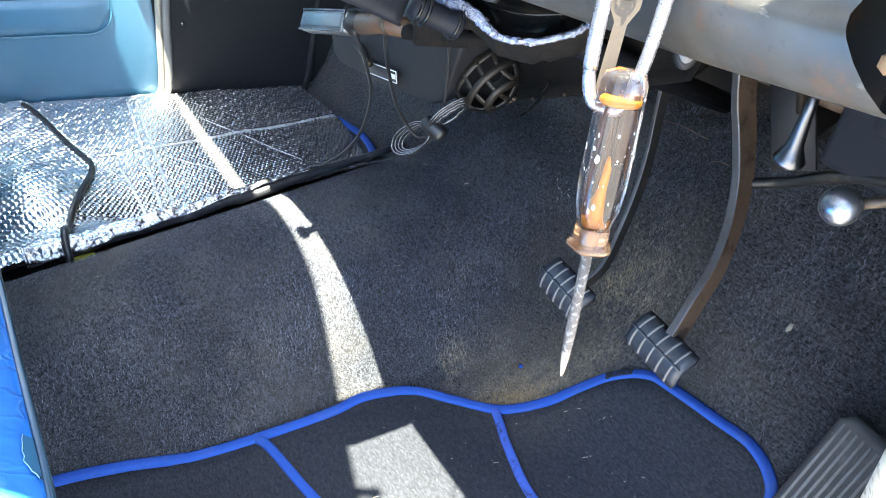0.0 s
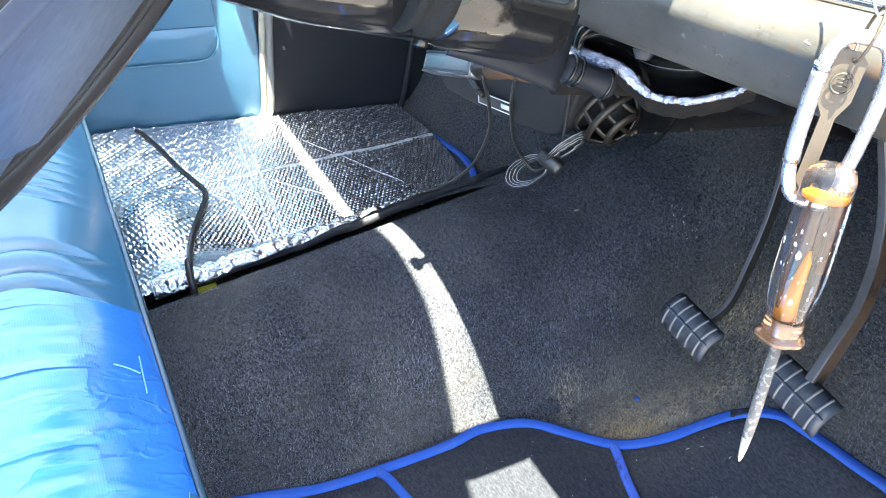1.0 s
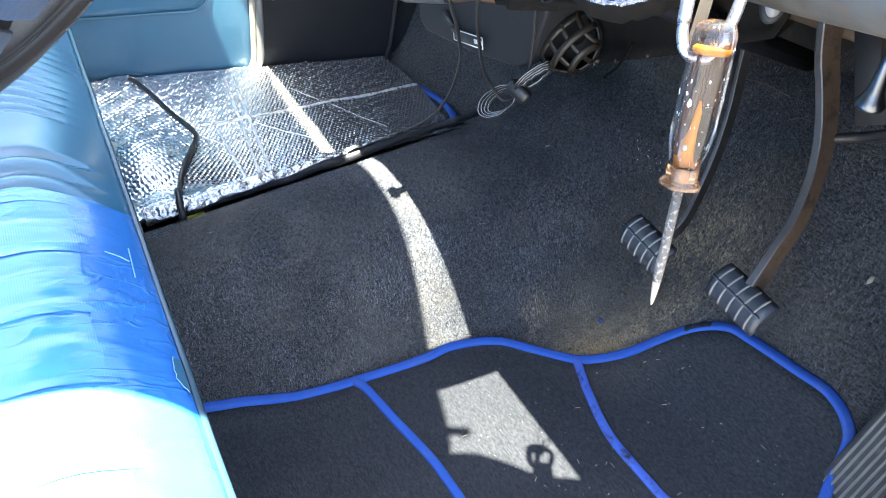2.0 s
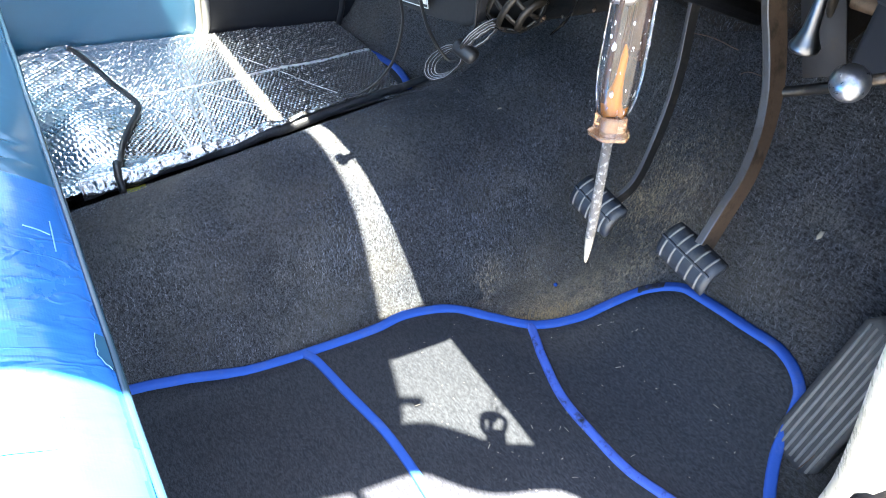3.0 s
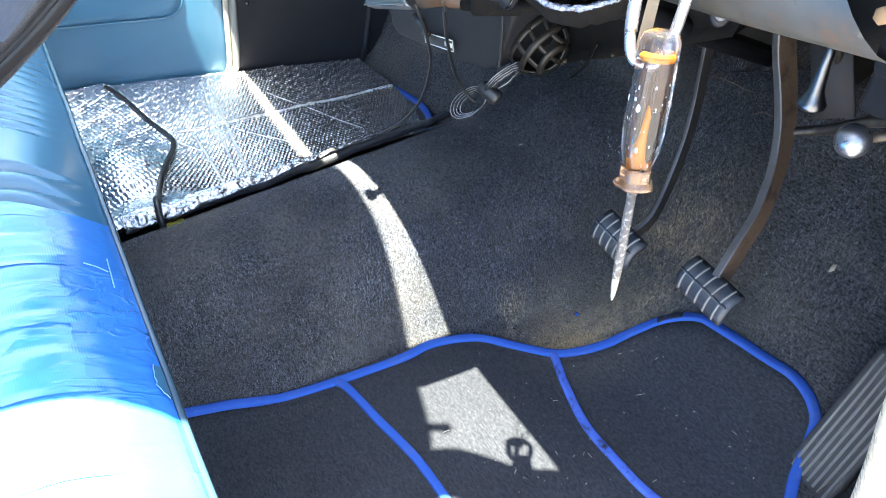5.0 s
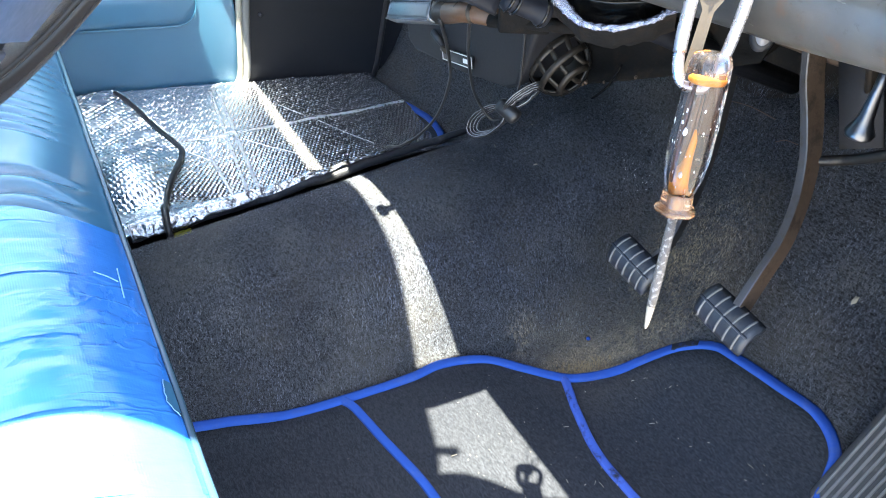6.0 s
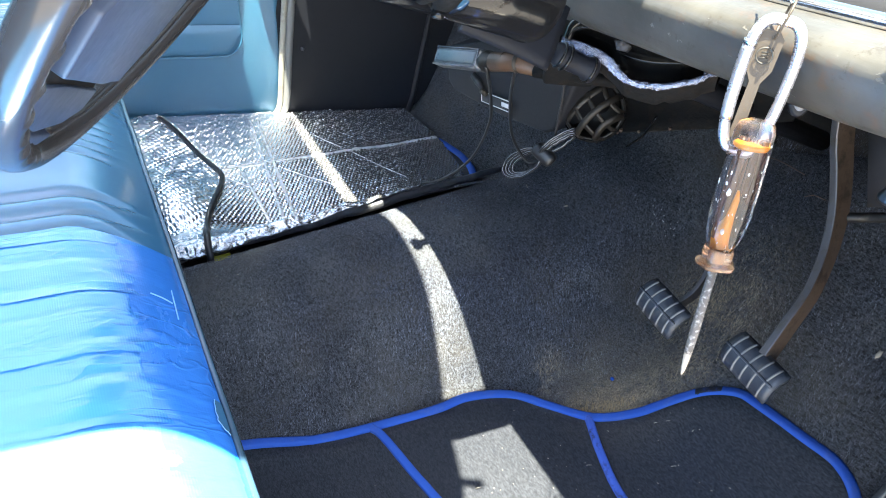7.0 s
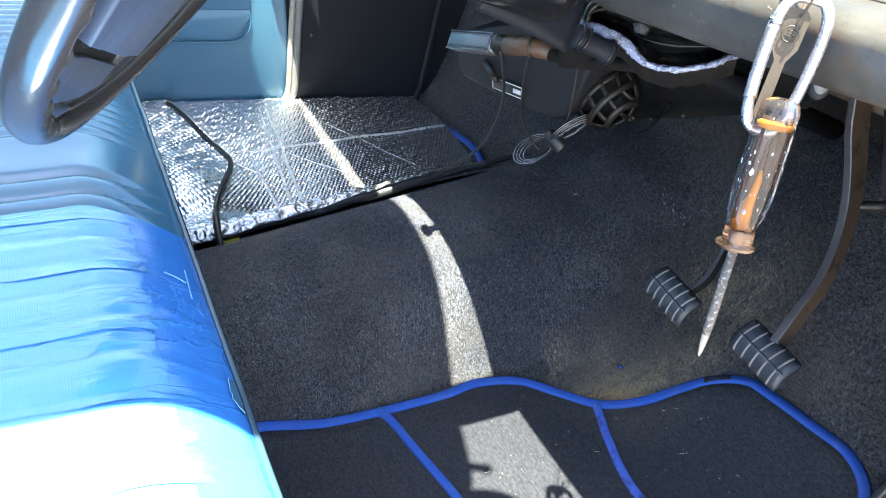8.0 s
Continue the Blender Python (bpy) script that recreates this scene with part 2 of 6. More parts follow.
M["dash_paint"] = rail_material()
M["cream"] = plain("cream body paint", (0.70, 0.67, 0.58), 0.28, 0.0, 0.07, 14, 0.05, 0.001, (0.55, 0.52, 0.44))
M["black_trim"] = plain("black trim board", (0.008, 0.009, 0.0125), 0.55, 0.0, 0.25, 12, 0.10, 0.001, Specular_IOR_Level=0.16)
M["black_gloss"] = plain("scuffed black gloss paint", (0.006, 0.0058, 0.0060), 0.09, 0.0, 0.3, 30, 0.06, 0.001, (0.014, 0.012, 0.010), Specular_IOR_Level=0.30)
M["black_plastic"] = plain("dark grey plastic", (0.019, 0.0195, 0.023), 0.55, 0.0, 0.12, 40, 0.12, Specular_IOR_Level=0.25)
M["wheel"] = plain("worn dark wheel plastic", (0.034, 0.031, 0.031), 0.20, 0.0, 0.10, 10, 0.01, 0.0005, Specular_IOR_Level=0.38)
M["wheel_pad"] = plain("blue-grey wheel pad", (0.030, 0.039, 0.064), 0.42, 0.0, 0.10, 20, 0.10, Specular_IOR_Level=0.35)
M["chrome"] = plain("chrome", (0.75, 0.76, 0.78), 0.12, 1.0, 0.05, 30, 0.03)
M["grey_chrome"] = plain("dulled old chrome", (0.10, 0.105, 0.118), 0.32, 1.0, 0.25, 40, 0.08)
M["piping_dirty"] = plain("grimy blue binding", (0.040, 0.105, 0.45), 0.75, vary=0.2, bump=0.5, dist=0.0012, scale=48, dirt=(0.010, 0.012, 0.022))
M["dull_chrome"] = plain("dull chrome", (0.62, 0.63, 0.65), 0.25, 1.0, 0.12, 40, 0.06)
M["alloy"] = plain("scratched pale alloy", (0.50, 0.50, 0.57), 0.28, 0.9, 0.08, 40, 0.06)
M["steel"] = plain("pitted steel shaft", (0.110, 0.102, 0.098), 0.50, 0.3, 0.4, 300, 0.9, 0.001, (0.42, 0.41, 0.40), Specular_IOR_Level=0.3)
M["tip_steel"] = plain("pale steel tip", (0.36, 0.30, 0.23), 0.55, 0.1, 0.15, 90, 0.2)
M["stamp_ink"] = plain("dark stamped mark", (0.02, 0.018, 0.015), 0.6)
M["brass"] = plain("tarnished key metal", (0.050, 0.039, 0.029), 0.5, 0.3, 0.15, 90, 0.2)
M["wire"] = plain("black cable", (0.018, 0.018, 0.020), 0.40, 0.0, 0.2, 60)
M["tape_scratch"] = plain("scratched tape", (0.18, 0.45, 0.76), 0.4)
M["stripe"] = plain("pale cable stripe", (0.34, 0.35, 0.38), 0.40, 0.0, 0.2, 60)
M["wire_light"] = plain("pale cable stripe", (0.13, 0.13, 0.14), 0.45, 0.0, 0.2, 60)
M["dark_metal"] = plain("grimy under-dash steel", (0.022, 0.019, 0.016), 0.5, 0.4, 0.4, 30, 0.3, 0.001, (0.055, 0.040, 0.028))
M["brown"] = plain("brown stem", (0.082, 0.043, 0.023), 0.5, 0.0, 0.25, 50, 0.2)
M["lamp_lens"] = plain("ribbed lamp lens", (0.060, 0.080, 0.095), 0.30, 0.0, 0.15, 60, 0.2)
M["yellow"] = plain("yellow tag", (0.42, 0.40, 0.02), 0.5, 0.0, 0.2, 60)
M["white_print"] = plain("white print", (0.8, 0.8, 0.8), 0.5, vary=0.05)
M["cardboard"] = plain("headlining", (0.76, 0.76, 0.75), 0.9, vary=0.08)
M["sand"] = plain("sandy fibre", (0.46, 0.33, 0.18), 0.9, vary=0.4, scale=120)
M["grime"] = plain("pale lint", (0.34, 0.31, 0.25), 0.9, vary=0.2)
M["rust"] = plain("orange rust", (0.17, 0.10, 0.05), 0.8, vary=0.4, scale=80)
M["asphalt"] = plain("pale concrete drive", (0.22, 0.21, 0.19), 0.9, 0.0, 0.2, 8, 0.4, 0.004)
M["frame_cream"] = plain("dirty cream frame paint", (0.36, 0.34, 0.28), 0.4, 0.0, 0.12, 20, 0.1, 0.001, (0.22, 0.20, 0.16))
M["seal"] = plain("grey rubber door seal", (0.19, 0.19, 0.185), 0.55, 0.0, 0.12, 40, 0.1)


def glass_material(name, tint, gloss):
    """A thin pane: it lets tinted light straight through and reflects a little."""
    m = bpy.data.materials.new(name)
    m.use_nodes = True
    t = m.node_tree
    t.nodes.remove(t.nodes["Principled BSDF"])
    tr = t.nodes.new("ShaderNodeBsdfTransparent")
    tr.inputs[0].default_value = (*tint, 1)
    gl = t.nodes.new("ShaderNodeBsdfGlossy")
    gl.inputs["Roughness"].default_value = 0.02
    mx = t.nodes.new("ShaderNodeMixShader")
    mx.inputs[0].default_value = gloss
    t.links.new(tr.outputs[0], mx.inputs[1])
    t.links.new(gl.outputs[0], mx.inputs[2])
    t.links.new(mx.outputs[0], t.nodes["Material Output"].inputs[0])
    return m


M["side_glass"] = glass_material("clear side glass", (0.90, 0.92, 0.91), 0.06)
M["seat_piping"] = plain("dark teal vinyl piping", (0.020, 0.050, 0.075), 0.18, 0.0, 0.2, 40, 0.04, Specular_IOR_Level=0.9)
M["windscreen"] = glass_material("tinted windscreen glass", (0.64, 0.66, 0.60), 0.07)


def resin_material():
    k = Nodes("scuffed clear resin")
    scuff_sheen = k.ramp(k.noise(150, 5, 0.7, k.mapped((1, 1, 0.5))), (0.62, 0.0), (0.68, 1.0))
    streak = k.noise(70, 3, 0.6, k.mapped((1, 1, 0.10)))
    col = k.mix(k.ramp(streak, (0.45, 0.0), (0.65, 1.0)), (0.56, 0.57, 0.61), (0.40, 0.28, 0.21))
    rough = k.math("ADD", k.math("MULTIPLY", scuff_sheen, 0.35), 0.04)
    return k.done(col, rough, 0.0, k.bump(scuff_sheen, 0.4, 0.0006), Transmission_Weight=0.97, IOR=1.40)


M["resin"] = resin_material()
M["amber_resin"] = plain("amber resin collar", (0.64, 0.35, 0.19), 0.12, 0.0, 0.25, 60, 0.1, Transmission_Weight=0.85)
M["amber"] = plain("amber stripe", (0.80, 0.30, 0.010), 0.35, vary=0.25, scale=80)
M["lamp_case"] = plain("dull grey lamp case", (0.16, 0.17, 0.18), 0.30, 0.6, 0.15, 50, 0.1)
M["fan_bronze"] = plain("dark bronze fan cage", (0.024, 0.019, 0.015), 0.45, 0.3, 0.3, 40, 0.2, 0.001, (0.03, 0.026, 0.02))
M["hazy_chrome"] = plain("hazy old chrome", (0.15, 0.16, 0.185), 0.30, 0.9, 0.2, 50, 0.06, 0.001, (0.26, 0.25, 0.24))
M["side_steel"] = plain("dark blue-grey steel", (0.020, 0.023, 0.031), 0.55, 0.0, 0.25, 20, 0.15, 0.001, Specular_IOR_Level=0.25)
M["plate_grey"] = plain("dusty grey steel plate", (0.034, 0.035, 0.040), 0.7, 0.0, 0.25, 25, 0.15, 0.001, (0.05, 0.042, 0.035), Specular_IOR_Level=0.2)
# pale tone stands for the reflection along the column cover's edge
M["rubbed_edge"] = plain("black paint edge with painted glint", (0.09, 0.08, 0.065), 0.45, 0.3, 0.3, 40, 0.1)
M["resin_core"] = plain("brown resin core", (0.10, 0.045, 0.022), 0.4, vary=0.35, scale=60)


# ---- mesh helpers ----
def part(name, bm, material, parent=None, label="", smooth=True):
    me = bpy.data.meshes.new(name)
    bmesh.ops.recalc_face_normals(bm, faces=bm.faces)
    bm.to_mesh(me)
    bm.free()
    for p in me.polygons:
        p.use_smooth = smooth
    for m in (material if isinstance(material, (list, tuple)) else (material,)):
        me.materials.append(M[m])
    ob = new(name, me)
    if parent is not None:
        ob.parent = parent
        ob.matrix_parent_inverse = parent.matrix_world.inverted()
    if label:
        ob["label"] = label
    return ob


def thing(name, at, label, category, group="", kind=""):
    ob = new(name)
    ob.empty_display_size = 0.02
    ob.matrix_world = Matrix.Translation(at)
    return tagged(ob, label, category, group, kind)


def spline(points, count):
    """A smooth curve through the points, in count even steps."""
    p = [Vector(q) for q in points]
    p = [p[0] * 2 - p[1]] + p + [p[-1] * 2 - p[-2]]
    out = []
    n = len(points) - 1
    for i in range(count):
        s = i / (count - 1) * n
        k = min(int(s), n - 1)
        u = s - k
        a, b, c, d = p[k:k + 4]
        out.append(0.5 * ((2 * b) + (c - a) * u + (2 * a - 5 * b + 4 * c - d) * u * u + (3 * b - a - 3 * c + d) * u ** 3))
    return out


def add_grid(bm, rows, closed=False, mat=0):
    """Faces between equal rows of points."""
    vs = [[bm.verts.new(p) for p in r] for r in rows]
    for a, b in zip(vs, vs[1:]):
        n = len(a)
        for i in range(n if closed else n - 1):
            f = bm.faces.new((a[i], a[(i + 1) % n], b[(i + 1) % n], b[i]))
            f.material_index = mat
    return vs


def add_tube(bm, path, radius, sides=10, flat=1.0, up=(0, 0, 1), cap=True, mat=0):
    """A tube along the path; radius may be a list; flat squeezes it along up."""
    n = len(path)
    path = [Vector(p) for p in path]
    rows = []
    for i, p in enumerate(path):
        d = (path[min(i + 1, n - 1)] - path[max(i - 1, 0)]).normalized()
        s = d.cross(Vector(up))
        if s.length < 1e-4:
            s = d.cross(Vector((1, 0, 0.1)))
        s.normalize()
        u = s.cross(d)
        r = radius[i] if isinstance(radius, (list, tuple)) else radius
        rows.append([p + r * (math.cos(a) * s + flat * math.sin(a) * u) for a in (2 * math.pi * j / sides for j in range(sides))])
    vs = add_grid(bm, rows, True, mat)
    if cap:
        for ring in (vs[0], vs[-1]):
            f = bm.faces.new(ring)
            f.material_index = mat
    return vs


def add_box(bm, m, size, bevel=0.0, segments=2, mat=0):
    """A box of that size at the pose m, with rounded edges."""
    r = bmesh.ops.create_cube(bm, size=1.0, matrix=m @ Matrix.Diagonal((*size, 1)))
    faces = {f for v in r["verts"] for f in v.link_faces}
    for f in faces:
        f.material_index = mat
    if bevel:
        edges = list({e for f in faces for e in f.edges})
        bmesh.ops.bevel(bm, geom=edges, offset=bevel, segments=segments, profile=0.5, affect="EDGES", material=-1)


def add_lathe(bm, m, profile, sides=24, mat=0, flute=0.0, flutes=6):
    """A turned shape: profile of (radius, height) about the z axis of m."""
    rows = []
    for r, h in profile:
        rows.append([m @ Vector((r * (1 + flute * math.cos(flutes * a)) * math.cos(a), r * (1 + flute * math.cos(flutes * a)) * math.sin(a), h))
                     for a in (2 * math.pi * j / sides for j in range(sides))])
    vs = add_grid(bm, rows, True, mat)
    for ring in (vs[0], vs[-1]):
        f = bm.faces.new(ring)
        f.material_index = mat


def add_plate(bm, outline, thick, mat=0):
    """A plate of that thickness from a flat outline, along its normal."""
    pts = [Vector(p) for p in outline]
    nrm = Vector((0, 0, 0))
    for a, b in zip(pts, pts[1:] + pts[:1]):
        nrm += a.cross(b)
    nrm.normalize()
    top = [bm.verts.new(p) for p in pts]
    low = [bm.verts.new(p - nrm * thick) for p in pts]
    fs = [bm.faces.new(top), bm.faces.new(low[::-1])]
    n = len(pts)
    for i in range(n):
        fs.append(bm.faces.new((top[i], low[i], low[(i + 1) % n], top[(i + 1) % n])))
    for f in fs:
        f.material_index = mat


def smoothstep(a, b, x):
    u = min(1.0, max(0.0, (x - a) / (b - a)))
    return u * u * (3 - 2 * u)


def lerp_table(x, table):
    if x <= table[0][0]:
        return table[0][1]
    for (a, p), (b, q) in zip(table, table[1:]):
        if x <= b:
            return p + (q - p) * (x - a) / (b - a)
    return table[-1][1]


# ---- floor pan ----
def ground(x, y):
    """Height of the carpet: flat wells, the gearbox tunnel between them and the toe board rising ahead."""
    half = lerp_table(x, ((0.0, 0.200), (0.36, 0.210), (0.56, 0.270), (0.80, 0.33)))
    high = lerp_table(x, ((0.0, 0.115), (0.36, 0.142), (0.60, 0.150), (0.80, 0.22)))
    w = abs(y - 0.82) / half
    tunnel = high * (1 - w ** 2.4) if w < 1 else 0.0
    tunnel *= 1 - 0.45 * smoothstep(0.905, 0.940, y)
    side = smoothstep(0.85, 1.1, y)
    start = 0.545 + 0.055 * side + 0.055 * smoothstep(0.46, 0.62, y)
    slope = 1.30 + 2.4 * side
    d = x - start
    ramp = max(0.0, slope * 0.5 * (d + math.sqrt(d * d + 0.0016)) - 0.006)
    low, top = min(tunnel, ramp), max(tunnel, ramp)
    return top + 0.12 * low


def build_floor():
    bm = bmesh.new()
    xs = [-0.9 + 0.02 * i for i in range(87)]
    ys = [0.06 + 0.02 * j for j in range(73)]
    rows = []
    for x in xs:
        rows.append([(x, y, min(ground(x, y), 0.46)) for y in ys])
    add_grid(bm, rows)
    ob = part("floor", bm, "carpet")
    tagged(ob, "worn black carpet over floor, gearbox tunnel and toe board", "carpet", kind="structure")
    sol = ob.modifiers.new("thickness", "SOLIDIFY")
    sol.thickness, sol.offset = 0.012, -1
    # the cut edge of the tunnel carpet stands over the passenger well
    bm = bmesh.new()
    add_tube(bm, [(x, 0.935 + 0.02 * smoothstep(0.1, 0.6, x), ground(x, 0.94) + 0.002) for x in [0.0 + 0.02 * i for i in range(31)]], 0.006, 8)
    edge = part("carpet_edge", bm, "carpet", ob)
    return ob


floor_ob = build_floor()


# ---- body shell ----
KICK = Vector((math.cos(radians(15)), -math.sin(radians(15)), 0))       # passenger side runs inwards ahead
KICK_OUT = Vector((math.sin(radians(15)), math.cos(radians(15)), 0))
KICK_AT = Vector((0.35, 1.477, 0))


def side_point(a, z, out=0.0):
    """A point of the passenger side: a metres ahead of the door's front edge, z up, out from the trim."""
    p = KICK_AT + KICK * a + KICK_OUT * out
    return Vector((p.x, p.y, z))


def build_shell():
    # firewall
    bm = bmesh.new()
    add_box(bm, pose(0.86, 0.79, 0.36), (0.03, 1.60, 0.80))
    tagged(part("wall_firewall", bm, "dark_metal", smooth=False), "grimy dark steel firewall behind the pedals", "firewall", kind="structure")
    # driver side kick panel, ahead of the door opening
    bm = bmesh.new()
    add_box(bm, pose(0.66, 0.085, 0.32), (0.38, 0.03, 0.70), 0.01)
    tagged(part("wall_kick_panel_driver", bm, "black_trim"), "black trim board beside the accelerator", "kick panel", kind="structure")
    # rear bulkhead behind the seat
    bm = bmesh.new()
    add_box(bm, pose(-0.95, 0.79, 0.51), (0.04, 1.60, 1.12))
    tagged(part("wall_rear", bm, "black_trim", smooth=False), "dark cabin wall behind the bench seat", "wall", kind="structure")
    # outer floor edge under the passenger side
    bm = bmesh.new()
    add_plate(bm, [side_point(-1.4, 0.0, 0.05), side_point(-1.4, 0.0, -0.35), side_point(0.60, 0.0, -0.35), side_point(0.60, 0.0, 0.05)], 0.02)
    tagged(part("floor_passenger_edge", bm, "carpet"), "black carpet at the passenger side", "carpet", kind="structure")
    # roof with its bowed front edge
    front = spline([(-0.314, 0.246, 1.25), (-0.199, 0.240, 1.25), (-0.106, 0.235, 1.25), (-0.066, 0.218, 1.25), (-0.034, 0.198, 1.25), (0.050, 0.177, 1.25), (0.104, 0.167, 1.25), (0.154, 0.175, 1.25), (0.190, 0.207, 1.25), (0.206, 0.247, 1.25), (0.220, 0.295, 1.25), (0.242, 0.367, 1.25), (0.270, 0.541, 1.25), (0.274, 0.861, 1.25), (0.274, 1.003, 1.25), (0.280, 1.150, 1.25), (0.283, 1.190, 1.25), (0.260, 1.214, 1.25), (0.228, 1.238, 1.25), (0.214, 1.262, 1.25), (0.205, 1.290, 1.25), (0.190, 1.318, 1.25), (0.086, 1.348, 1.25)], 110)
    bm = bmesh.new()
    outline = [Vector(p) for p in front] + [Vector((-0.95, 1.373, 1.25)), Vector((-0.95, 0.143, 1.25))]
    add_plate(bm, outline, -0.03)
    tagged(part("ceiling", bm, "cardboard", smooth=False), "pale cabin roof lining above the windscreen", "roof", kind="structure")
    # dash shelf and cowl below the windscreen
    bm = bmesh.new()
    add_grid(bm, [[(x, y, z - 0.10 * (min(y, 0.6) - 0.3)) for y in [-0.05 + 0.05 * i for i in range(32)]] for x, z in ((0.392, 0.640), (0.42, 0.652), (0.60, 0.685), (0.86, 0.72))])
    sh = part("dash_top", bm, "black_plastic")
    sol = sh.modifiers.new("thickness", "SOLIDIFY")
    sol.thickness = 0.004
    tagged(sh, "dark padded dashboard top under the windscreen", "dashboard", kind="structure")
    # windscreen glass
    bm = bmesh.new()
    rows = []
    for i in range(25):
        w = i / 24
        hi = Vector((0.11 + 0.13 * (1 - (2 * w - 1) ** 4), 0.233 + 1.14 * w, 1.248))
        lo = Vector((0.42 + 0.40 * (1 - (2 * w - 1) ** 4), 0.13 + 1.32 * w, 0.69))
        rows.append([hi.lerp(lo, j / 6) for j in range(7)])
    add_grid(bm, rows)
    tagged(part("window_windscreen", bm, "windscreen"), "tinted curved windscreen glass over the dashboard", "windscreen", kind="structure")
    # passenger window opening: sill, glass, rear post
    bm = bmesh.new()
    add_box(bm, Matrix.Translation(side_point(-0.95, 0.93, 0.03)) @ pose(0, 0, 0, 0, 0, -15), (0.14, 0.06, 0.68), 0.01)
    tagged(part("pillar_passenger", bm, "cream"), "cream window pillar behind the passenger door", "pillar", kind="structure")
    bm = bmesh.new()
    add_plate(bm, [side_point(-0.9, 0.62, 0.04), side_point(0.0, 0.62, 0.04), side_point(-0.18, 1.25, -0.04), side_point(-0.9, 1.25, -0.04)], 0.004)
    tagged(part("window_passenger", bm, "side_glass"), "clear side window glass of the passenger door", "window", kind="structure")
    # passenger A-pillar
    bm = bmesh.new()
    add_tube(bm, spline([side_point(0.10, 0.66, 0.03), (0.318, 1.43, 0.86), (0.19, 1.33, 1.05), (0.13, 1.28, 1.24)], 14), 0.022, 10)
    tagged(part("pillar_windscreen_passenger", bm, "cream"), "cream windscreen pillar on the passenger side", "pillar", kind="structure")


build_shell()


def build_driver_opening():
    """The cream edge of the driver's door opening: sill, post and windscreen pillar."""
    ob = thing("door_opening", (0.0, 0.10, 0.0), "cream painted edge of the driver's door opening", "door frame", kind="structure")
    post = spline([(0.30, 0.100, -0.08), (0.375, 0.100, -0.02), (0.478, 0.100, 0.06), (0.510, 0.100, 0.15), (0.484, 0.098, 0.25), (0.442, 0.096, 0.36), (0.415, 0.098, 0.46), (0.395, 0.115, 0.58),
                   (0.363, 0.148, 0.70), (0.324, 0.162, 0.82), (0.262, 0.173, 0.93), (0.204, 0.214, 1.02), (0.125, 0.218, 1.08), (0.040, 0.236, 1.12), (0.02, 0.213, 1.25)], 60)
    bm = bmesh.new()
    add_tube(bm, post, [0.025] * 36 + [0.025 + 0.0012 * min(i, 7) for i in range(24)], 12, 1.0, (0, 1, 0))
    part("post", bm, "cream", ob)
    bm = bmesh.new()
    add_tube(bm, [p + Vector((0.028, 0.006, 0.004)) for p in post[6:42]], 0.007, 8)
    part("seal", bm, "seal", ob, "grey rubber door seal")
    bm = bmesh.new()
    add_tube(bm, [p + Vector((0.05, -0.012, 0)) for p in post[3:42]], 0.018, 10)
    part("flange", bm, "cream", ob)
    bm = bmesh.new()
    add_box(bm, pose(-0.25, 0.085, -0.03), (1.30, 0.09, 0.06), 0.02, 3)
    part("sill", bm, "cream", ob)
    return ob


build_driver_opening()


def build_shade_clips():
    """Unseen blocks added along the roof edge to throw shadows on the mat."""
    clip = thing("shade_clip", (0.215, 0.254, 1.24), "small unseen block added at the roof edge to notch the sun", "clip")
    bm = bmesh.new()
    add_box(bm, pose(0.207, 0.233, 1.243, 0, 0, -35), (0.026, 0.012, 0.012), 0.003)
    add_lathe(bm, pose(0.218, 0.226, 1.236), [(0.007, 0.0), (0.0085, 0.004), (0.007, 0.010)], 14)
    part("clip", bm, "black_plastic", clip)
    shade_arm = thing("shade_bracket", (0.102, 0.157, 1.24), "thin unseen strip added over the door to cast a dark bar", "bracket")
    bm = bmesh.new()
    add_box(bm, pose(0.104, 0.153, 1.243, 0, 0, 20), (0.010, 0.050, 0.010), 0.003)
    part("arm", bm, "black_plastic", shade_arm)


build_shade_clips()


